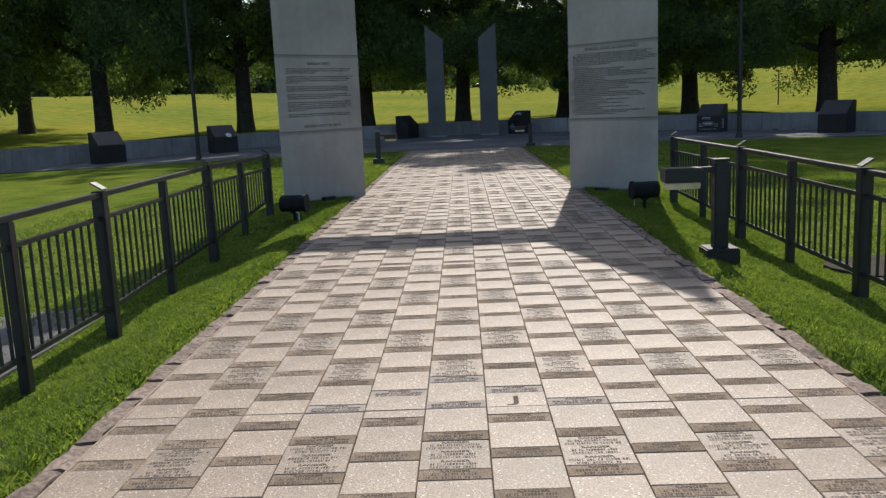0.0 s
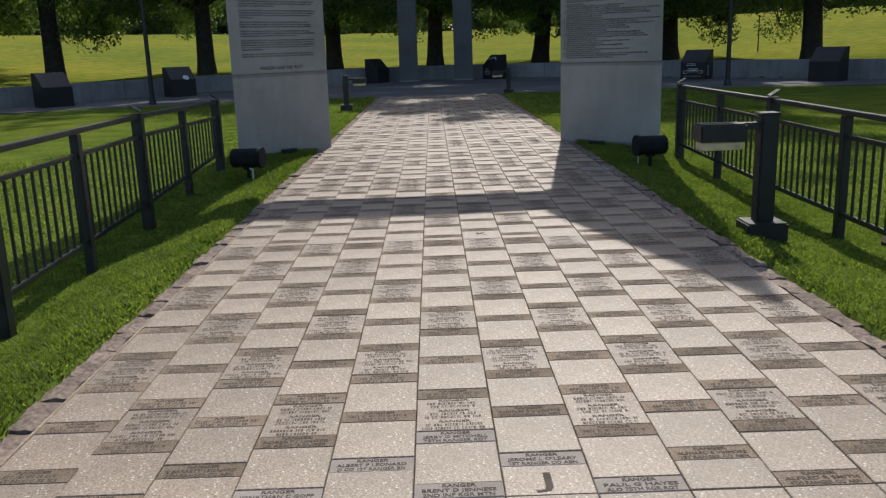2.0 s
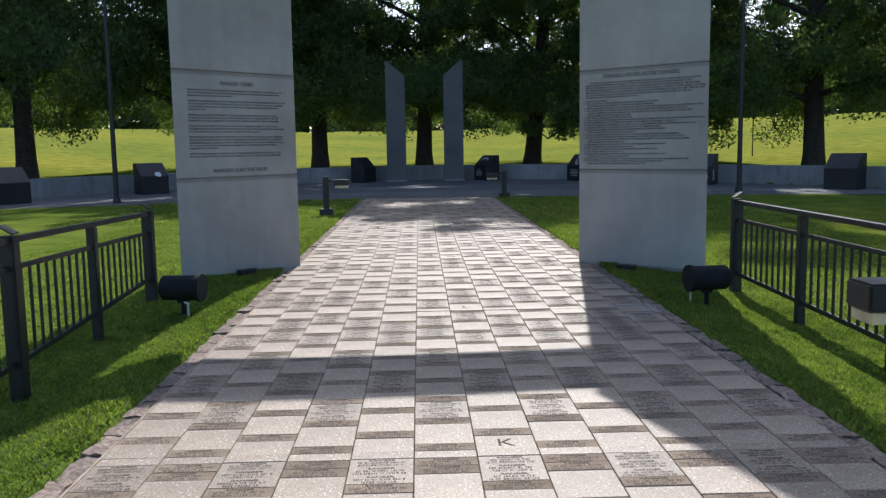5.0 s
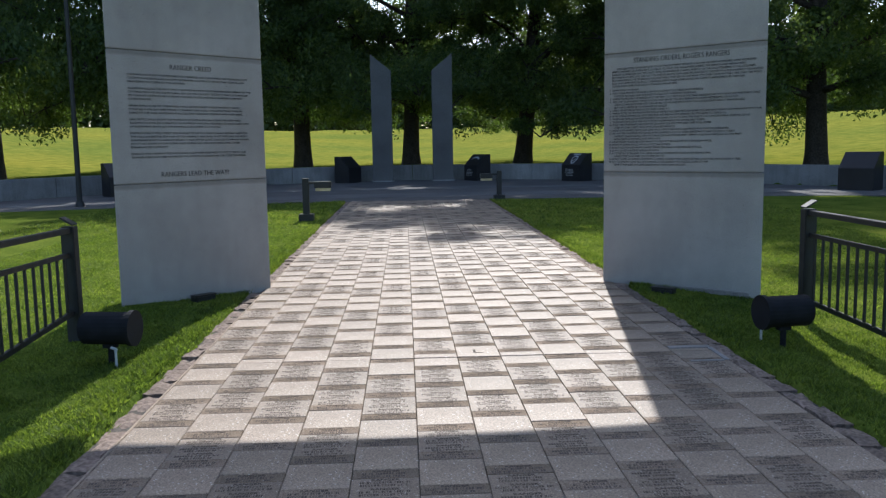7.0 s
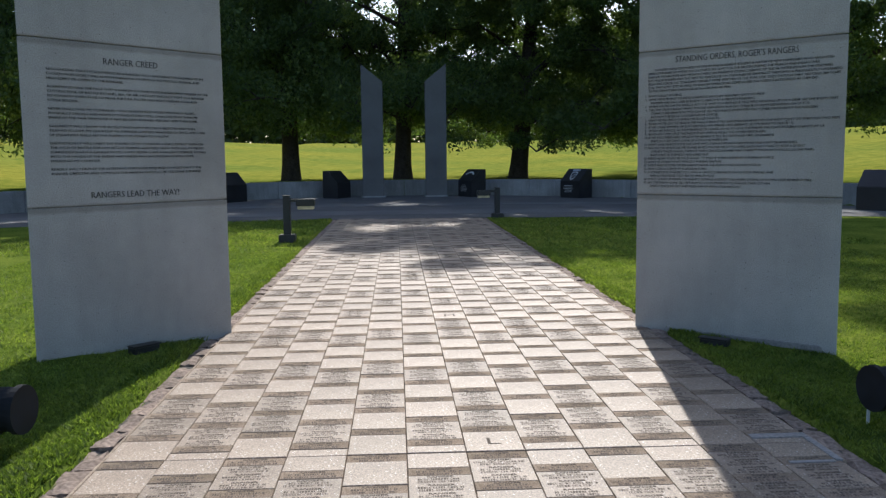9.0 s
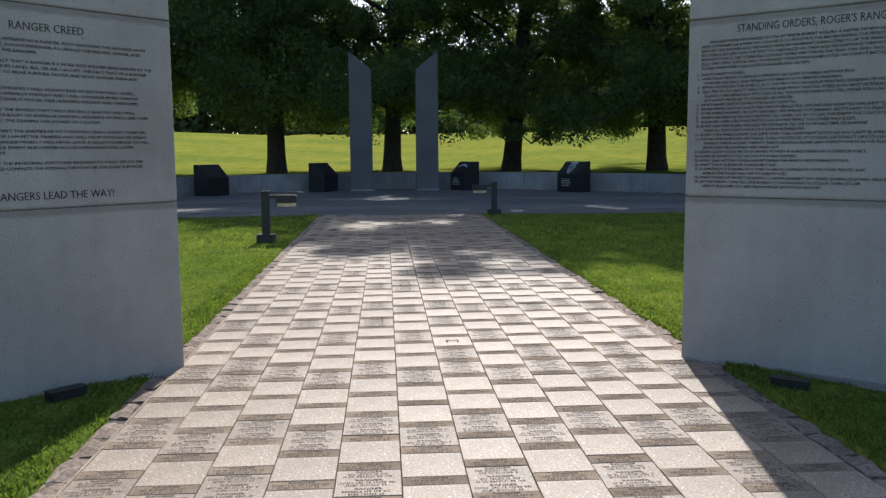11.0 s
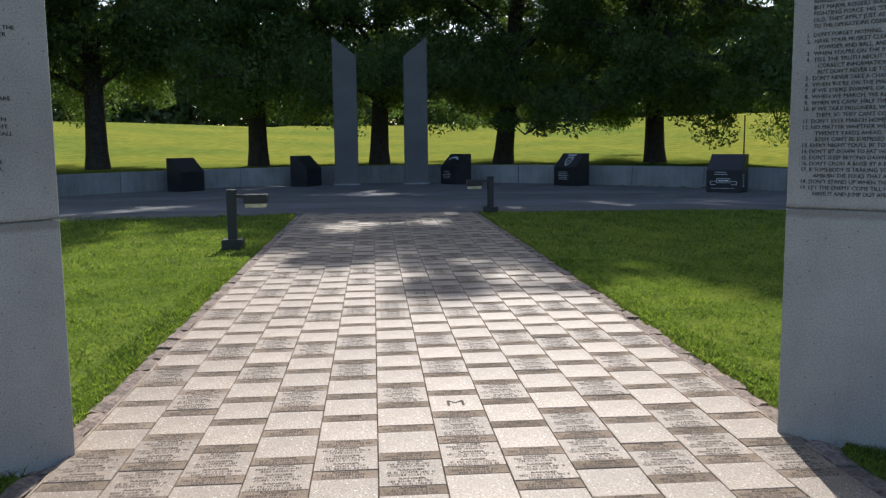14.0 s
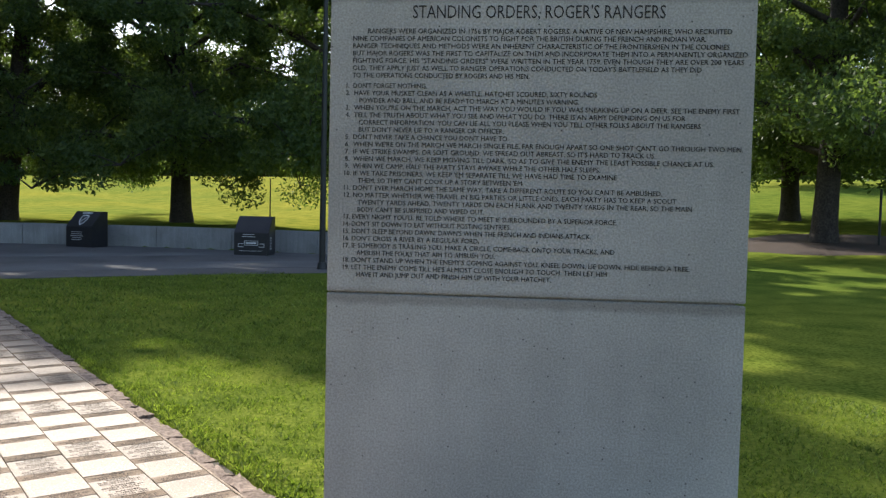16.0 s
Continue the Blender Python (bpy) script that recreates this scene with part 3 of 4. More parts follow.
# ---- black granite unit markers along the wall ----
def marker(x, y, turn, emblem, label):
    """A lectern-shaped block: an upright front, a sloping upper face, a flat top."""
    top = thing("granite_marker", pose(x, y, 0, 0, 0, turn), label, "memorial", "granite markers")
    w = 0.5
    side = [(-0.36, 0.0), (-0.36, 0.64), (0.10, 1.10), (0.34, 1.10), (0.34, 0.0)]
    bm = bmesh.new()
    a = [bm.verts.new((-w, py, z)) for py, z in side]
    b = [bm.verts.new((w, py, z)) for py, z in side]
    bm.faces.new(a), bm.faces.new(b[::-1])
    for i in range(5):
        bm.faces.new((a[i], b[i], b[(i + 1) % 5], a[(i + 1) % 5]))
    bmesh.ops.recalc_face_normals(bm, faces=bm.faces[:])
    bmesh.ops.bevel(bm, geom=bm.edges[:], offset=0.012, segments=2, affect="EDGES")
    part("granite_block", bm, M_GRANITE, top)
    rng = random.Random(int(x * 10))
    rows = {"none": 0, "disc": 0, "banner": 2}.get(emblem, 5)
    for i in range(rows):
        half = rng.uniform(0.14, 0.27)
        part("etched_line", box(-half - 0.08, -0.364, (0.52 if rows == 2 else 0.22) + i * 0.06, half - 0.08, -0.359, (0.536 if rows == 2 else 0.236) + i * 0.06), M_WHITE, top, "pale etched line of writing")
    slope = Matrix.Translation((0, -0.36, 0.64)) @ Matrix.Rotation(radians(-45), 4, "X")
    r = bmesh.new()
    if emblem == "shield":
        prev = None
        for px, pz in ((0, -0.26), (0.13, -0.14), (0.19, 0.02), (0.18, 0.16), (0, 0.20), (-0.18, 0.16), (-0.19, 0.02), (-0.13, -0.14), (0, -0.26)):
            cur = [r.verts.new((q * px * 0.8, -0.004, 0.30 + q * pz)) for q in (0.76, 1.0)]
            if prev:
                r.faces.new((prev[0], prev[1], cur[1], cur[0]))
            prev = cur
        blade = box(-0.012, -0.005, -0.15, 0.012, 0.001, 0.13)
        bmesh.ops.transform(blade, matrix=Matrix.Translation((0, 0, 0.30)) @ Matrix.Rotation(radians(35), 4, "Y"), verts=blade.verts[:])
        me = bpy.data.meshes.new("tmp")
        blade.to_mesh(me)
        blade.free()
        r.from_mesh(me)
        bpy.data.meshes.remove(me)
        box(-0.19, -0.005, 0.53, 0.19, 0.001, 0.60, 0.02, r)
    elif emblem == "disc":
        bmesh.ops.create_circle(r, cap_ends=True, segments=20, radius=0.12, matrix=Matrix.Translation((0.14, -0.004, 0.08)) @ Matrix.Rotation(radians(90), 4, "X"))
    elif emblem == "arc":
        prev = None
        for i in range(13):
            k = radians(30 + 120 * i / 12)
            cur = [r.verts.new((q * math.cos(k), -0.004, 0.22 + q * math.sin(k) * 0.8)) for q in (0.27, 0.36)]
            if prev:
                r.faces.new((prev[0], cur[0], cur[1], prev[1]))
            prev = cur
    elif emblem == "banner":
        slope = Matrix.Translation((0, -0.36, 0.0))
        for x0, z0, x1, z1 in ((-0.20, 0.40, 0.20, 0.415), (-0.20, 0.28, 0.20, 0.295), (-0.20, 0.295, -0.185, 0.40), (0.185, 0.295, 0.20, 0.40), (-0.15, 0.325, 0.15, 0.37), (-0.38, 0.23, -0.22, 0.245), (0.22, 0.23, 0.38, 0.245),
                               (-0.38, 0.32, -0.22, 0.335), (0.22, 0.32, 0.38, 0.335), (-0.38, 0.245, -0.365, 0.32), (0.365, 0.245, 0.38, 0.32), (-0.34, 0.12, 0.32, 0.13)):
            box(x0, -0.005, z0, x1, 0.001, z1, 0, r)
    if r.faces:
        bmesh.ops.transform(r, matrix=slope, verts=r.verts[:])
        part("emblem", r, M_WHITE, top, "pale etched emblem")
    else:
        r.free()
    if emblem == "banner":
        for i in range(5):
            part("etched_line", box(0.499, -0.2 + 0.02 * (i % 2), 0.17 + i * 0.075, 0.503, -0.05 - 0.02 * (i % 2), 0.215 + i * 0.075), M_WHITE, top, "pale etched block of writing")
    return top


for x, turn, emblem, text in ((2.75, 62, "arc", "black granite marker with a pale etched arc, before the wall"), (6.55, 55, "shield", "black granite marker with a pale etched shield, before the wall"),
                              (10.1, 40, "banner", "black granite marker with a pale etched banner, before the wall"), (13.2, 50, "none", "black granite marker darkened by tree shade, before the wall")):
    for s in (-1, 1):
        e, t = (emblem, text) if s > 0 else (("disc", "black granite marker with a white disc, before the wall") if x == 10.1 else ("none", "black granite marker in deep tree shade, before the wall"))
        shift = {10.1: -0.15 if s > 0 else -0.28, 13.2: -0.35 if s > 0 else -0.6}.get(x, 0.0)
        marker(s * (x + shift), wall_y(x) - 1.3 - (1.2 if x > 9 else 0), -s * turn, e, t)


# ---- steel fences on both sides of the path ----
def rail_between(p, q, w, h, bevel=0.004):
    p, q = Vector(p), Vector(q)
    bm = box(-w / 2, 0, -h / 2, w / 2, (q - p).length, h / 2, bevel)
    m = Matrix.Translation(p) @ (q - p).to_track_quat("Y", "Z").to_matrix().to_4x4()
    bmesh.ops.transform(bm, matrix=m, verts=bm.verts[:])
    return bm


def fence(name_label, line, side, foot):
    """line: the main posts as (x, y, base, top); a slimmer post stands midway in every bay."""
    top = thing("fence", pose(0, 0, 0), name_label, "fence", "path fences")
    for x, y, base, cap in line:
        bm = box(x - 0.05, y - 0.05, base - 0.3, x + 0.05, y + 0.05, cap - 0.03, 0.006)
        part("post", bm, M_BLACK, top)
        c = box(-0.056, -0.052, -0.006, 0.056, 0.052, 0.006, 0.002)
        bmesh.ops.transform(c, matrix=Matrix.Translation((x, y, cap + 0.012)) @ Matrix.Rotation(radians(-side * 32), 4, "Y"), verts=c.verts[:])
        part("post_cap", c, M_BLACK, top, "slanted steel post cap")
    for (x0, y0, b0, t0), (x1, y1, b1, t1) in zip(line, line[1:]):
        mx, my, mb, mt = (x0 + x1) / 2, (y0 + y1) / 2, (b0 + b1) / 2, (t0 + t1) / 2
        part("middle_post", box(mx - 0.035, my - 0.04, mb - 0.3, mx + 0.035, my + 0.04, mt - 0.085, 0.005), M_BLACK, top)
        part("top_rail", rail_between((x0, y0, t0 - 0.06), (x1, y1, t1 - 0.06), 0.06, 0.042), M_BLACK, top)
        part("panel_rail", rail_between((x0, y0, t0 - 0.25), (x1, y1, t1 - 0.25), 0.032, 0.035), M_BLACK, top)
        part("panel_rail", rail_between((x0, y0, b0 + foot), (x1, y1, b1 + foot), 0.032, 0.04), M_BLACK, top)
        n = round(abs(y1 - y0) / 0.13)
        for i in range(1, n):
            k = i / n
            if abs(k - 0.5) < 0.6 / n:
                continue
            x, y, b, t = x0 + (x1 - x0) * k, y0 + (y1 - y0) * k, b0 + (b1 - b0) * k, t0 + (t1 - t0) * k
            part("picket", box(x - 0.009, y - 0.009, b + foot, x + 0.009, y + 0.009, t - 0.25), M_BLACK, top)


fence("black steel picket fence with capped posts beside the lawn", [(-2.97, 11.30, -0.04, 0.93), (-3.05, 8.62, -0.22, 0.96), (-3.06, 5.70, -0.32, 0.95), (-3.08, 2.85, -0.32, 0.94), (-3.1, 0.0, -0.32, 0.94)], -1, 0.265)
fence("black steel picket fence with capped posts beside the lawn", [(3.08, 11.62, -0.12, 0.92), (3.11, 8.63, -0.20, 0.91), (3.12, 5.66, -0.22, 0.89), (3.12, 2.75, -0.22, 0.87), (3.1, -0.1, -0.22, 0.87)], 1, 0.225)


# ---- path lamps: a post with a boxed head on a short arm ----
def path_lamp(x, y, z, side, h, label):
    top = thing("path_lamp", pose(x, y, z), label, "lamp", "path lamps")
    part("base", box(-0.15, -0.14, -0.08, 0.15, 0.14, 0.15, 0.012), M_BLACK, top)
    part("post", box(-0.065, -0.065, 0.09, 0.065, 0.065, h - 0.02, 0.012), M_BLACK, top)
    part("post_cap", box(-0.075, -0.075, h - 0.02, 0.075, 0.075, h, 0.006), M_BLACK, top)
    s = side
    part("arm", box(min(s * 0.06, s * 0.2), -0.04, h - 0.12, max(s * 0.06, s * 0.2), 0.04, h - 0.07, 0.006), M_BLACK, top)
    head = part("lamp_head", box(min(s * 0.18, s * 0.52), -0.11, h - 0.20, max(s * 0.18, s * 0.52), 0.11, h - 0.07, 0.012), M_BLACK, top)
    part("lens", box(min(s * 0.20, s * 0.50), -0.09, h - 0.26, max(s * 0.20, s * 0.50), 0.09, h - 0.20, 0.008), M_LENS, head, "yellowed translucent lens")
    part("access_cover", box(-0.03, 0.064, 0.18, 0.03, 0.072, 0.36, 0.004), M_BLACK, top)
    return top


path_lamp(2.26, 6.60, -0.05, -1, 0.96, "black steel path lamp with boxed head over the paving")
path_lamp(-2.36, 21.9, 0.0, 1, 0.87, "black steel path lamp with yellowed lens beside the lawn")
path_lamp(2.22, 27.6, -0.02, -1, 0.80, "black steel path lamp in shade where the plaza begins")


# ---- ground floodlights at the foot of the pillars ----
def floodlight(x, y, z, aim):
    top = thing("floodlight", pose(x, y, z, 0, 0, aim), "small black cylindrical floodlight on a stake in the grass", "lamp", "pillar floodlights")
    part("stake", cylinder((0, 0, -0.08), (0, 0, 0.12), 0.022, 0.022, 10), M_MATTE, top)
    part("bracket", box(-0.05, -0.03, 0.10, 0.05, 0.03, 0.15, 0.006), M_MATTE, top)
    body = cylinder((-0.19, 0, 0.24), (0.16, 0, 0.24), 0.115, 0.115, 24)
    bmesh.ops.bevel(body, geom=[e for e in body.edges if len(e.link_faces) == 2 and e.calc_face_angle() > 1], offset=0.012, segments=2, affect="EDGES")
    part("housing", body, M_MATTE, top, smooth=False)
    part("hood", cylinder((0.155, 0, 0.24), (0.19, 0, 0.24), 0.128, 0.128, 24), M_MATTE, top)
    stub = cylinder((0.10, -0.13, -0.05), (0.10, -0.13, 0.12), 0.009, 0.009, 8)
    cylinder((0.108, -0.13, 0.115), (0.06, -0.11, 0.125), 0.010, 0.010, 8, stub)
    part("conduit", stub, M_WHITE, top, "pale bent conduit stub")


floodlight(-2.46, 10.60, -0.01, -8)
floodlight(2.43, 10.62, -0.02, 188)


def well_light(x, y, turn):
    top = thing("well_light", pose(x, y, ground_z(x, y), 0, 0, turn), "low dark metal light box at the foot of a pillar", "lamp", "pillar well lights")
    part("housing", box(-0.11, -0.05, -0.05, 0.11, 0.05, 0.05, 0.008), M_BLACK, top)
    part("visor", box(-0.12, -0.06, 0.05, 0.12, 0.04, 0.06, 0.003), M_BLACK, top)


well_light(-2.33, 12.82, 45.5)
well_light(2.17, 12.68, -41.5)


def sign_post(x, y):
    top = thing("sign_post", pose(x, y, ground_z(x, y)), "thin dark post standing on the lawn by the trees", "post")
    part("rod", cylinder((0, 0, -0.1), (0, 0, 2.2), 0.05, 0.045, 10), M_BLACK, top)


sign_post(32.3, 26.7)


# ---- tall lamp posts at the corners of the plaza, and a marker pole in the field ----
def lamp_post(x, y):
    top = thing("lamp_post", pose(x, y, 0), "slim dark lamp post standing at the edge of the plaza", "lamp post", "plaza lamp posts")
    part("shaft", cylinder((0, 0, 0), (0, 0, 6.5), 0.075, 0.05, 14), M_BLACK, top)
    part("base", cylinder((0, 0, -0.03), (0, 0, 0.16), 0.13, 0.10, 14), M_BLACK, top)


lamp_post(-9.2, 28.0)
lamp_post(9.3, 27.9)


def build_field_pole():
    x, y = 22.0, 59.0
    top = thing("field_pole", pose(x, y, ground_z(x, y)), "thin dark pole standing in the sunlit field", "pole")
    part("rod", cylinder((0, 0, -0.1), (0, 0, 2.4), 0.045, 0.04, 8), M_BLACK, top)


build_field_pole()


# ---- trees ----
def tube(bm, pts, radii, sides):
    rings = []
    for i, (p, r) in enumerate(zip(pts, radii)):
        d = (pts[min(i + 1, len(pts) - 1)] - pts[max(i - 1, 0)]).normalized()
        q = Vector((0, 0, 1)).rotation_difference(d).to_matrix()
        rings.append([bm.verts.new(p + q @ Vector((r * math.cos(a), r * math.sin(a), 0))) for a in (2 * math.pi * j / sides for j in range(sides))])
    for a, b in zip(rings, rings[1:]):
        for j in range(sides):
            bm.faces.new((a[j], a[(j + 1) % sides], b[(j + 1) % sides], b[j]))


def make_tree(seed, height, radius, skirt, leaves, leaf, mat, label):
    """A broad oak: trunk, arching limbs with drooping ends, and leaves gathered in clumps round the twigs."""
    rng, loose = random.Random(seed), random.Random(seed + 1)
    g = np.random.default_rng(seed)
    top = thing("tree", pose(0, 0, 0), label, "tree", "oaks behind the wall")
    wood = bmesh.new()
    lean = Vector((rng.uniform(-0.35, 0.35), rng.uniform(-0.35, 0.35), 0))
    trunk = [Vector((0, 0, -0.5)), Vector((0, 0, 0.1)), Vector((0, 0, 0.7)), Vector((0, 0, 2.0)) + lean * 0.2, Vector((0, 0, 4.0)) + lean * 0.5, Vector((0, 0, height * 0.4)) + lean, Vector((0, 0, height * 0.85)) + lean * 1.5]
    tube(wood, trunk, [0.66, 0.58, 0.50, 0.45, 0.42, 0.26, 0.05], 14)
    part("trunk", wood, M_BARK, top, smooth=True)
    clumps, weights = [], []
    count = 36
    for i in range(count):
        k = i / (count - 1)
        z0 = 3.0 + (height * 0.72 - 3.0) * k ** 1.25
        base = Vector((0, 0, z0)) + lean * min(1, z0 / height)
        a = i * 2.4 + rng.uniform(-0.4, 0.4)
        reach = radius * (1.0 - 0.4 * k) * rng.uniform(0.7, 1.1)
        rise = (1.3 + 3.4 * k) * rng.uniform(0.6, 1.3)
        droop = -3.0 * (1 - k) ** 2 * rng.uniform(0.2, 1.15)
        out = Vector((math.cos(a), math.sin(a), 0))
        side = Vector((-out.y, out.x, 0)) * rng.uniform(-0.8, 0.8)
        droop = max(droop, skirt + 0.5 - z0 - rise)
        pts = [base, base + out * reach * 0.3 + side * 0.4 + Vector((0, 0, rise * 0.6)), base + out * reach * 0.65 + side + Vector((0, 0, rise)), base + out * reach + side + Vector((0, 0, rise + droop))]
        r = 0.17 * (1 - 0.5 * k)
        limb = bmesh.new()
        tube(limb, pts, [r, r * 0.7, r * 0.4, r * 0.1], 6)
        for f in (0.3, 0.45, 0.6, 0.75, 0.88, 1.0):
            j = min(2, int(f * 3))
            p = pts[j].lerp(pts[j + 1], min(1.0, f * 3 - j))
            for _ in range(3):
                q = p + Vector((rng.gauss(0, 0.9), rng.gauss(0, 0.9), rng.gauss(-0.1, 0.6)))
                q.z = max(q.z, skirt + loose.uniform(0.5, 2.6))
                tube(limb, [p, (p + q) / 2 + Vector((0, 0, 0.1)), q], [r * 0.25, r * 0.15, 0.008], 4)
                clumps.append((q, rng.uniform(0.45, 1.0) * (1.4 if q.z < 6 else 1.0)))
                weights.append(6.0 if q.z < 12 else 1.0)
        part("limb", limb, M_BARK, top, smooth=True)
    centre = np.array([c[0][:] for c in clumps])
    size = np.array([c[1] for c in clumps])
    w = np.array(weights)
    pick = g.choice(len(clumps), leaves, p=w / w.sum())
    d = g.normal(size=(leaves, 3))
    d /= np.linalg.norm(d, axis=1)[:, None]
    pos = centre[pick] + d * (size[pick] * g.random(leaves) ** 0.45)[:, None] * np.array([1.15, 1.15, 0.8])
    ang = np.arctan2(pos[:, 1], pos[:, 0])
    floor_z = skirt + 0.55 * np.sin(ang * 5 + seed) + 0.35 * np.sin(ang * 11 + 2 * seed) + g.normal(0, 0.22, leaves)
    pos = pos[pos[:, 2] > floor_z]
    airy = np.array([p[2] < 12 or noise.noise((p[0] * 0.55, p[1] * 0.55, p[2] * 0.55 + seed)) > -0.11 for p in pos.tolist()])
    pos = pos[airy]
    leaves = len(pos)
    u = g.normal(size=(leaves, 3))
    u /= np.linalg.norm(u, axis=1)[:, None]
    v = np.cross(u, g.normal(size=(leaves, 3)))
    v /= np.linalg.norm(v, axis=1)[:, None]
    s = (leaf * g.uniform(0.55, 1.25, leaves) * np.where(pos[:, 2] > 13, 3.2, 1.0))[:, None]
    quad = np.stack([pos - u * s, pos + v * s * 0.45, pos + u * s, pos - v * s * 0.45], axis=1).reshape(-1, 3)
    me = bpy.data.meshes.new("crown")
    me.from_pydata(quad.tolist(), [], np.arange(leaves * 4).reshape(-1, 4).tolist())
    me.materials.append(mat)
    crown = new("crown", me)
    crown.parent = top
    return top


oaks = [make_tree(s, h, r, k, n, size, M_LEAF, "large dark-leaved oak with low hanging boughs") for s, h, r, k, n, size in ((11, 23.0, 7.2, 1.1, 125000, 0.102), (23, 30.2, 7.8, 1.6, 140000, 0.102), (37, 36.2, 9.3, 1.3, 165000, 0.105), (51, 25.0, 7.6, 1.6, 46000, 0.165))]
ROW = [(-13.2, 50.5, 0), (0.05, 54.5, 1), (6.5, 53.5, 2), (-6.2, 54.0, 0), (13.8, 51.0, 2), (-20.2, 46.5, 0), (18.4, 42.5, 2), (-28.5, 38.0, 3), (31.6, 28.5, 1), (40.6, 35.6, 3), (70.0, 54.0, 3), (-35, 27.0, 3), (40.0, 20.0, 3), (-29.0, 55.0, 3)]


def plant():
    rng = random.Random(3)
    used = set()
    for x, y, k in ROW:
        s = rng.uniform(0.95, 1.05) * {6.5: 1.007, 0.05: 1.08, -6.2: 1.12, -13.2: 1.2, -20.2: 1.2, 40.6: 0.75}.get(x, 1.0)
        z = ground_z(x, y)
        tilt = 5.0 if x == 6.5 else -3.0 if x == 13.8 else 0.0
        m = pose(x, y, z, 0, tilt, 0) @ pose(0, 0, 0, 0, 0, rng.uniform(0, 360) + {6.5: 305, 0.05: 150, -6.2: 80}.get(x, 0)) @ Matrix.Diagonal((1, 1, s, 1))
        if k in used:
            copy_thing(oaks[k], m)
        else:
            used.add(k)
            oaks[k].matrix_world = m


plant()


# ---- woods along the far side of the field ----
def build_woods():
    g = np.random.default_rng(8)
    n = 150000
    a = g.uniform(radians(-60), radians(80), n)
    dist = 235 + 25 * g.random(n) + 12 * np.sin(a * 9) + 8 * np.sin(a * 23)
    hmax = 22 + 4 * np.sin(a * 31) + 3 * np.sin(a * 57 + 1)
    x, y = np.sin(a) * dist, np.cos(a) * dist
    base = np.array([ground_z(float(p), float(q)) for p, q in zip(x, y)])
    z = base + hmax * g.random(n) ** 0.8
    pos = np.stack([x, y, z], axis=1)
    u, v = g.normal(size=(n, 3)), g.normal(size=(n, 3))
    u /= np.linalg.norm(u, axis=1)[:, None]
    v /= np.linalg.norm(v, axis=1)[:, None]
    s = g.uniform(0.8, 1.7, n)[:, None]
    quad = np.stack([pos - u * s, pos + v * s * 0.6, pos + u * s, pos - v * s * 0.6], axis=1).reshape(-1, 3)
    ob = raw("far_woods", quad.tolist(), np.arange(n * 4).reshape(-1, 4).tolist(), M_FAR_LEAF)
    tagged(ob, "hazy green woods along the far edge of the field", "woods", kind="stuff")


build_woods()


# ---- the path: granite blocks and engraved plates in twelve courses, section by section ----
INCH = 0.0254
BLOCK, PLATE = 12 * INCH, 4 * INCH


def slab_mesh(name, length, mat, ease_edge=0.003):
    bm = box(-BLOCK / 2 + 0.0016, -length / 2 + 0.0016, -0.05, BLOCK / 2 - 0.0016, length / 2 - 0.0016, 0.0)
    bmesh.ops.bevel(bm, geom=[e for e in bm.edges if all(v.co.z > -0.01 for v in e.verts)], offset=ease_edge, segments=1, affect="EDGES")
    me = bpy.data.meshes.new(name)
    bm.to_mesh(me)
    bm.free()
    me.materials.append(mat)
    return me


def inscription_mesh(seed):
    """RANGER over two lines of worn marks, lying on a plate."""
    rng = random.Random(seed)
    bm = lettering("RANGER", 0.021, 0.125, 0.0004, 0.0004)
    bmesh.ops.rotate(bm, matrix=Matrix.Rotation(radians(-90), 3, "X"), verts=bm.verts[:])
    bmesh.ops.translate(bm, vec=(0, 0.020, 0.0006), verts=bm.verts[:])
    for y, w in ((-0.0115, rng.uniform(0.19, 0.27)), (-0.042, rng.uniform(0.16, 0.27))):
        x = -w / 2
        while x < w / 2:
            for _ in range(rng.randint(2, 7)):
                lw = rng.choice((0.006, 0.008, 0.010))
                if x + lw > w / 2:
                    break
                if rng.random() < 0.5:
                    vs = [bm.verts.new((px, py, 0.0008)) for px, py in ((x, y), (x + lw, y), (x + lw, y + 0.0215), (x, y + 0.0215))]
                    bm.faces.new(vs)
                else:
                    for a, b in ((0.0, 0.005), (0.0165, 0.0215)):
                        bm.faces.new([bm.verts.new((px, py, 0.0008)) for px, py in ((x, y + a), (x + lw, y + a), (x + lw, y + b), (x, y + b))])
                    bm.faces.new([bm.verts.new((px, py, 0.0008)) for px, py in ((x, y + 0.005), (x + 0.003, y + 0.005), (x + 0.003, y + 0.0165), (x, y + 0.0165))])
                x += lw + 0.0035
            x += 0.009
    me = bpy.data.meshes.new("inscription")
    bm.to_mesh(me)
    bm.free()
    me.materials.append(M_ENGRAVE)
    return me


BLOCK_MESH = slab_mesh("granite_block", BLOCK, M_PAVER)
SHORT_MESH = slab_mesh("granite_block", BLOCK - PLATE, M_PAVER)
SLIVER_MESH = slab_mesh("granite_block", PLATE, M_PAVER)
TEXT_MESH = slab_mesh("engraved_block", BLOCK, M_TEXTBLOCK)
PLATE_MESH = slab_mesh("engraved_plate", PLATE, M_PLATE)
NEWPLATE_MESH = slab_mesh("engraved_plate", PLATE, M_NEWPLATE)
INSCRIPTIONS = [inscription_mesh(40 + i) for i in range(9)]
LETTERS = [("H", -4.32), ("I", -0.66), ("J", 3.0), ("K", 6.95), ("L", 10.515), ("M", 14.175), ("N", 17.835), ("O", 21.495), ("P", 25.155)]
SEAM = 0.115


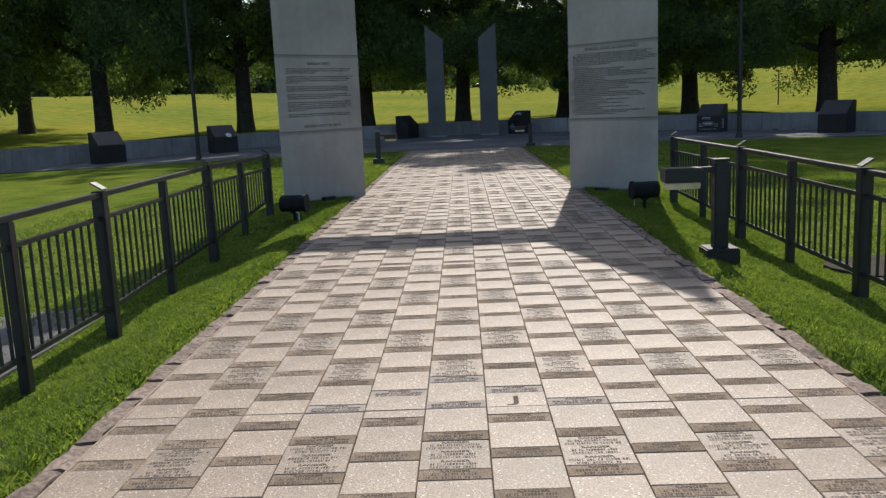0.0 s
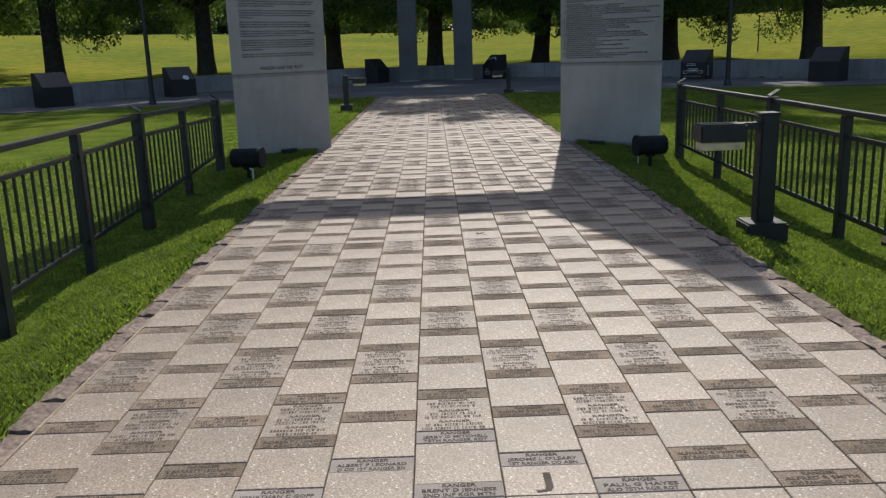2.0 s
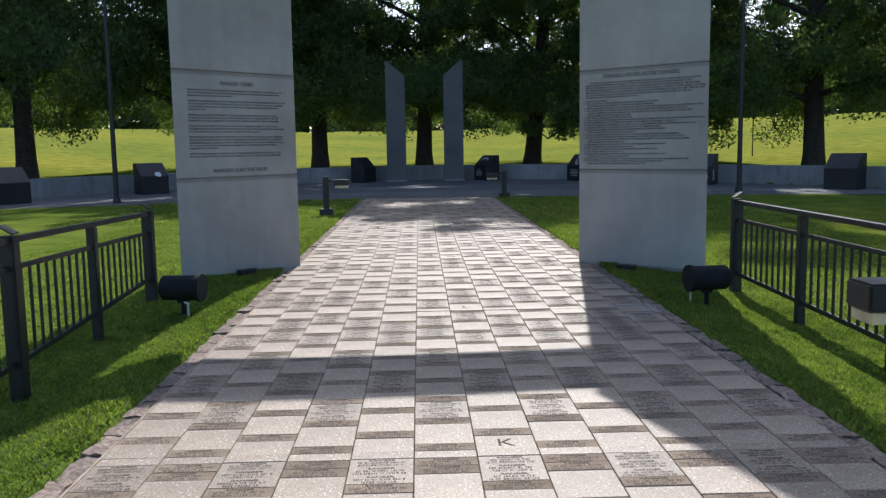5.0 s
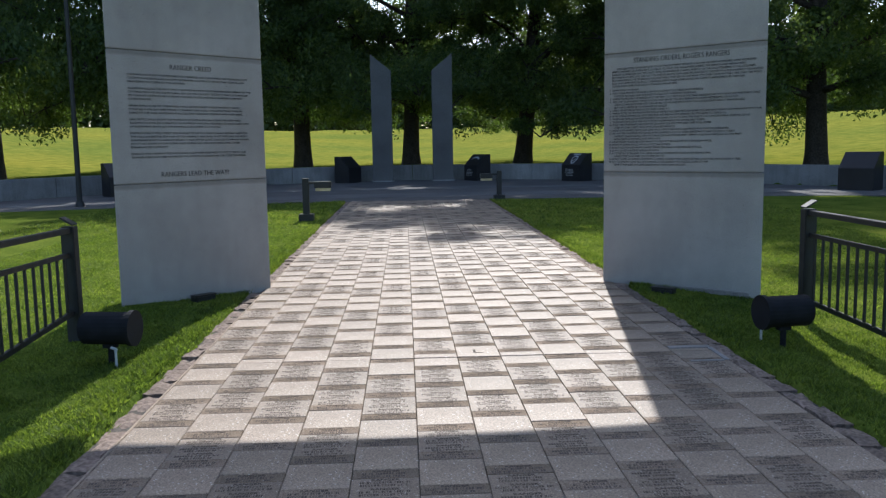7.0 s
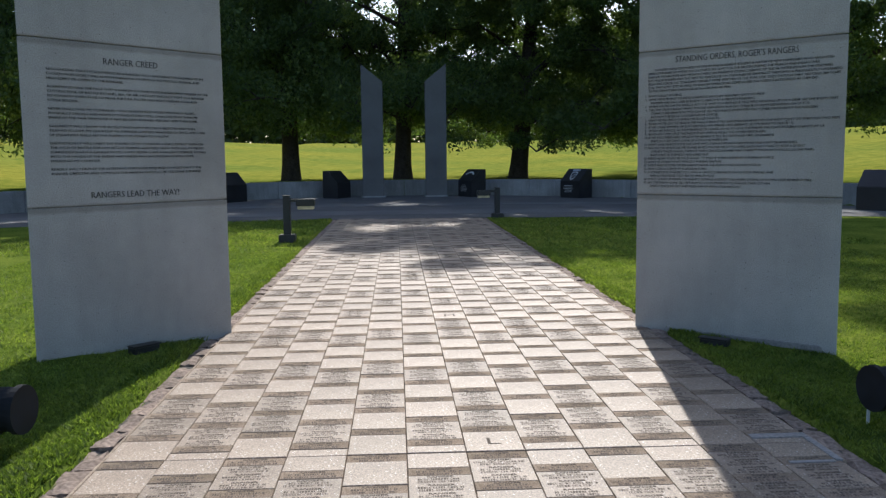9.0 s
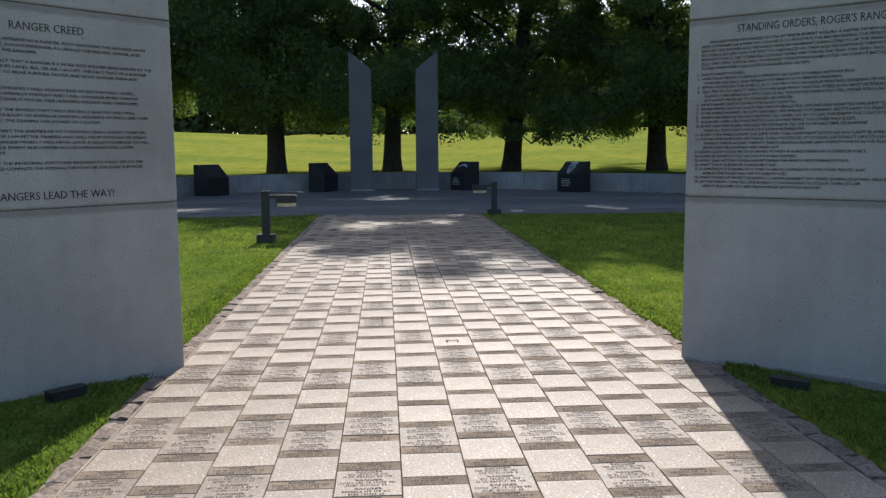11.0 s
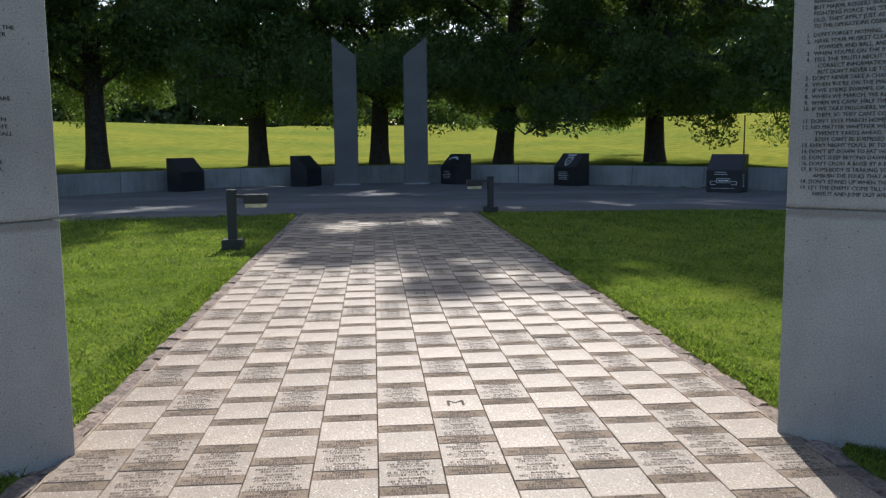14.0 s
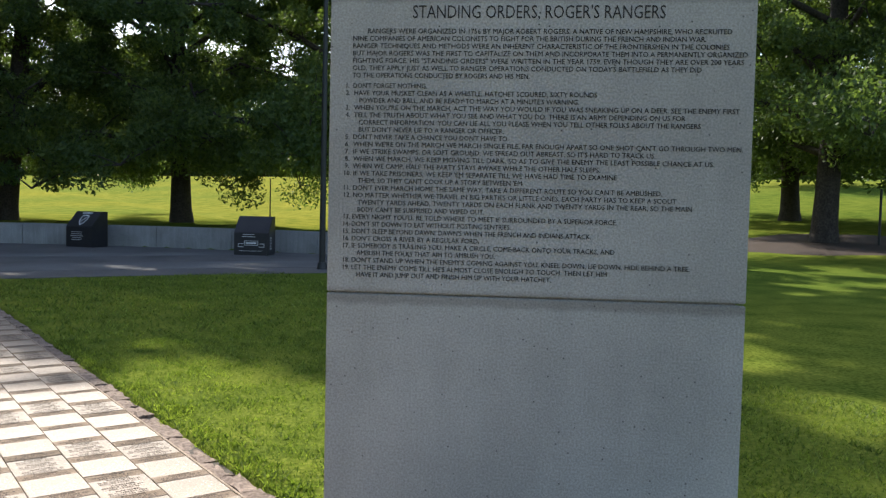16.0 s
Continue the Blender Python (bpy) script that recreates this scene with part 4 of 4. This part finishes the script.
def piece(name, me, x, y, parent, rng):
    ob = new(name, me)
    ob.parent = parent
    ob.location = (x, y, rng.uniform(-0.0025, 0.0015))
    ob.rotation_euler = (rng.uniform(-0.003, 0.003), rng.uniform(-0.003, 0.003), rng.uniform(-0.003, 0.003))
    return ob


READ = {3: ("CHARLES F VERGA", "MOUNTAIN RGR CAMP"), 4: ("HOWARD A PENTON JR", "US ARMY RANGER"), 5: ("WILLIAM C SIMPSON", "US ARMY RANGER"), 6: ("JOHN R MOLOCK", "2ND RANGER CO ABN")}
# plates that can be read beyond the J, by column and by count from the seam
READ_J = {(1, 0): ("JESSE M TIDWELL", "1ST RANGER CO ABN"), (2, 0): ("E BARRETT LEONARD", "5TH RANGER CO ABN"), (3, 0): ("JONATHAN C GOFF", "MARINE CORPS"), (3, 1): ("ROBERT J UNGER", "US ARMY RANGER"),
          (4, 0): ("ALBERT P LEONARD", "D CO 1ST RANGER BN"), (5, 0): ("BRENT D JENNESS", "2ND INF RGR MTN"), (5, 1): ("JERRY D MITCHELL", "75TH RANGER RGT"), (6, 0): ("JEROME L O'LEARY", "1ST RANGER CO ABN"),
          (6, 1): ("CHARLES E OUIMETTE", "8TH RANGER CO ABN"), (7, 0): ("PAUL G HAYES", "ALO 75TH RGR RGT"), (8, 0): ("ALPHARD R VINMORE", "1ST RANGER CO ABN"), (9, 0): ("ALFRED R SMITH", "4TH RANGER CO ABN")}
PALE_J = {(3, 0), (4, 0), (5, 0), (5, 1), (6, 0), (7, 0)}


def carve_plate(lines):
    bm = bmesh.new()
    for text, y, width in (("RANGER", 0.020, 0.115), (lines[0], -0.0115, 0.25), (lines[1], -0.042, 0.24)):
        one = lettering(text, 0.022, width, 0.0004, 0.0005)
        bmesh.ops.rotate(one, matrix=Matrix.Rotation(radians(-90), 3, "X"), verts=one.verts[:])
        bmesh.ops.translate(one, vec=(0, y, 0.0008), verts=one.verts[:])
        me = bpy.data.meshes.new("tmp")
        one.to_mesh(me)
        one.free()
        bm.from_mesh(me)
        bpy.data.meshes.remove(me)
    me = bpy.data.meshes.new("inscription")
    bm.to_mesh(me)
    bm.free()
    me.materials.append(M_ENGRAVE)
    return me


def build_path():
    tagged(mesh_object("path_bed", box(-2.0, -4.5, -0.25, 2.0, 28.2, -0.03), M_BED), "dark mortar bed showing in the paving joints", "paving", kind="structure")
    rng = random.Random(12)
    for (letter, at), nxt in zip(LETTERS, [b for _, b in LETTERS[1:]] + [28.1 + SEAM]):
        y0, y1 = at - SEAM, nxt - SEAM - 0.022
        sec = thing("path_section", pose(0, 0, 0), "section of pale granite paving with engraved plates" if y0 < 20 else "section of granite paving dappled by tree shade", "paving", "path sections", "structure")
        for col in range(12):
            x = -HALF + (col + 0.5) * BLOCK
            y = y0 + (PLATE if col % 2 and letter in "MNOP" else 0.0)
            end = y1 + (PLATE if col % 2 and letter in "LMNO" else 0.0)
            group = [("plate", PLATE), ("text", BLOCK), ("plate", PLATE)]
            pair = [("block", BLOCK), ("plate", PLATE)]
            cell = pair[:1] + group + pair
            if letter in "LMNOP":
                order = [("sliver", PLATE)] * (letter == "L") + group + pair + cell * 3 if col % 2 else pair * 2 + [("text", BLOCK), ("plate", PLATE)] + cell * 3
                if letter == "L" and col == 6:
                    order = pair[:1] + group + [("text", BLOCK), ("plate", PLATE)] + cell * 3
                if letter == "L" and col in (0, 1, 2, 8):
                    order[4 if col % 2 else 2] = ("text", BLOCK)
            elif col % 2:
                order = [("plate", PLATE)] + cell * 3
            else:
                order = [("short", BLOCK - PLATE), ("plate", PLATE), ("block", BLOCK), ("plate", PLATE)] + cell * 3
            i, latest, plates = 0, None, 0
            while y < end - 0.04:
                kind, length = order[i % len(order)]
                if y + length > end + 0.02:
                    left = end - y
                    kind, length = ("sliver", PLATE) if left < 0.19 else ("short", BLOCK - PLATE) if left < 0.27 else ("block", BLOCK)
                    if y + length > end + 0.05:
                        break
                if kind == "block" and letter in "KLM" and y1 - 1.15 < y < y1 - 0.32 and 0 < col < 11 and rng.random() < (0.75 if letter == "K" else 0.5):
                    kind = "text"
                me = {"block": BLOCK_MESH, "short": SHORT_MESH, "plate": PLATE_MESH, "text": TEXT_MESH, "sliver": SLIVER_MESH}[kind]
                ob = piece({"plate": "engraved_plate", "text": "engraved_block"}.get(kind, "granite_block"), me, x, y + length / 2, sec, rng)
                if kind in ("plate", "text"):
                    for dy in (0.0,) if kind == "plate" else (-PLATE, 0.0, PLATE):
                        ins = new("inscription", rng.choice(INSCRIPTIONS))
                        ins.parent = ob
                        ins.location = (0, dy, 0)
                        if kind == "plate":
                            latest = ins
                            if letter == "J" and (col, plates) in READ_J:
                                ins.data = carve_plate(READ_J[col, plates])
                    if kind == "plate":
                        if letter == "J" and (col, plates) in PALE_J:
                            ob.data = NEWPLATE_MESH
                        plates += 1
                elif col == 6 and i == 0:
                    bm = lettering(letter, 0.105, {"I": None, "J": 0.062, "K": 0.082, "L": 0.07}.get(letter, 0.10), 0.0005)
                    bmesh.ops.rotate(bm, matrix=Matrix.Rotation(radians(-90), 3, "X"), verts=bm.verts[:])
                    bmesh.ops.translate(bm, vec=(0, -0.052, 0.001), verts=bm.verts[:])
                    part("section_letter", bm, M_ENGRAVE, ob, "large dark engraved letter")
                y += length
                i += 1
            if letter == "I" and col in READ:
                latest.data = carve_plate(READ[col])


build_path()


def build_repair():
    """Pale mortar left round a slab that was reset at the path's edge."""
    top = thing("mortar_repair", pose(0, 0, 0), "pale mortar lines round a reset paving slab", "paving", kind="structure")
    part("mortar_line", box(1.53, 10.47, -0.01, 1.835, 10.535, 0.005, 0.002), M_CONCRETE, top)
    part("mortar_line", box(1.80, 10.12, -0.01, 1.838, 10.465, 0.005, 0.002), M_CONCRETE, top)
    part("mortar_line", box(1.56, 10.10, -0.01, 1.79, 10.125, 0.004, 0.001), M_CONCRETE, top)


build_repair()


# ---- rough stone edging along both sides of the path ----
def build_edging():
    rng = random.Random(4)
    shapes = []
    for _ in range(7):
        bm = box(-0.056, -0.145, -0.08, 0.056, 0.145, 0.0)
        bmesh.ops.subdivide_edges(bm, edges=[e for e in bm.edges if abs(e.verts[0].co.z - e.verts[1].co.z) < 0.01], cuts=2, use_grid_fill=True)
        tip = rng.uniform(-0.05, 0.05)
        for v in bm.verts:
            rim = abs(v.co.x) > 0.05 or abs(v.co.y) > 0.14
            v.co += Vector((rng.uniform(-0.014, 0.014), rng.uniform(-0.014, 0.010), rng.uniform(-0.016, 0.0) if rim else rng.uniform(-0.010, 0.010)) if v.co.z > -0.03 else (0, 0, 0))
            v.co.z += tip * v.co.y if v.co.z > -0.05 else 0
        me = bpy.data.meshes.new("edging_stone")
        bm.to_mesh(me)
        bm.free()
        me.materials.append(M_BRICK)
        shapes.append(me)
    for s in (-1, 1):
        top = thing("path_edging", pose(0, 0, 0), "rough split stone edging between paving and lawn", "edging", "path edgings", "structure")
        for y0, y1, z in ((-4.4, 28.1, -0.004),) if s < 0 else ((-4.4, 3.2, -0.004), (3.21, 10.1, -0.045), (10.11, 10.5, 0.002), (10.51, 13.2, -0.04), (13.21, 28.1, -0.004)):
            part("mortar_strip", box(min(s * (HALF + 0.003), s * (HALF + 0.019)), y0, -0.08, max(s * (HALF + 0.003), s * (HALF + 0.019)), y1, z, 0.002), M_MORTAR if z > -0.03 else M_BED, top, "thin pale mortar strip" if z > -0.03 else "open dark crack beside the edging")
        y = -4.3
        while y < 28.0:
            ob = new("edging_stone", rng.choice(shapes))
            ob.parent = top
            ob.location = (s * (HALF + 0.080 + rng.uniform(-0.006, 0.012)), y, rng.uniform(-0.022, -0.006))
            ob.rotation_euler = (rng.uniform(-0.02, 0.02), rng.uniform(-0.05, 0.05), rng.uniform(-0.025, 0.025) + (math.pi if rng.random() < 0.5 else 0))
            y += 0.308


build_edging()


# ---- grass: blades thick beside the path, thinner further off ----
def build_grass():
    g = np.random.default_rng(21)
    tri_v = []
    zones = [(-3.6, -2.005, 0.5, 12.5, 10000, 0.026), (2.005, 3.7, 2.0, 12.5, 10000, 0.026), (-2.2, -1.965, 0.5, 20, 6500, 0.038), (1.965, 2.18, 2.0, 20, 6000, 0.036), (-6.0, -2.005, 12.5, 20, 2600, 0.030), (2.005, 7.0, 12.5, 20, 2600, 0.030),
             (-8.0, -2.005, 20, 28, 500, 0.05), (2.005, 8.0, 20, 27.5, 500, 0.05), (-6.5, -3.6, 4, 12.5, 900, 0.045), (3.7, 6.5, 4, 12.5, 900, 0.045)]
    total = []
    for x0, x1, y0, y1, dens, h in zones:
        n = int((x1 - x0) * (y1 - y0) * dens)
        p = np.stack([g.uniform(x0, x1, n), g.uniform(y0, y1, n)], axis=1)
        keep = np.array([noise.noise((float(a) * 1.7, float(b) * 1.7, 2.0)) for a, b in p]) + g.normal(0, 0.5, n) > -0.35
        p = p[keep]
        z = np.array([ground_z(float(a), float(b)) for a, b in p])
        n = len(p)
        ang = g.uniform(0, 2 * np.pi, n)
        w = g.uniform(0.0035, 0.0075, n) * (h / 0.03)
        tuft = np.array([0.75 + 0.9 * noise.noise((float(a) * 5.5, float(b) * 5.5, 5.0)) for a, b in p])
        hh = h * g.uniform(0.5, 1.25, n) * np.clip(tuft, 0.45, 1.5)
        lean = g.uniform(0.3, 1.7, n) * hh
        la = g.uniform(0, 2 * np.pi, n)
        dx, dy = np.cos(ang) * w, np.sin(ang) * w
        a = np.stack([p[:, 0] - dx, p[:, 1] - dy, z - 0.004], axis=1)
        b = np.stack([p[:, 0] + dx, p[:, 1] + dy, z - 0.004], axis=1)
        c = np.stack([p[:, 0] + np.cos(la) * lean, p[:, 1] + np.sin(la) * lean, z + hh], axis=1)
        total.append(np.stack([a, b, c], axis=1).reshape(-1, 3))
    v = np.concatenate(total)
    ob = raw("grass", v.tolist(), np.arange(len(v)).reshape(-1, 3).tolist(), M_BLADE)
    tagged(ob, "short mown green grass beside the path", "grass", kind="stuff")


build_grass()
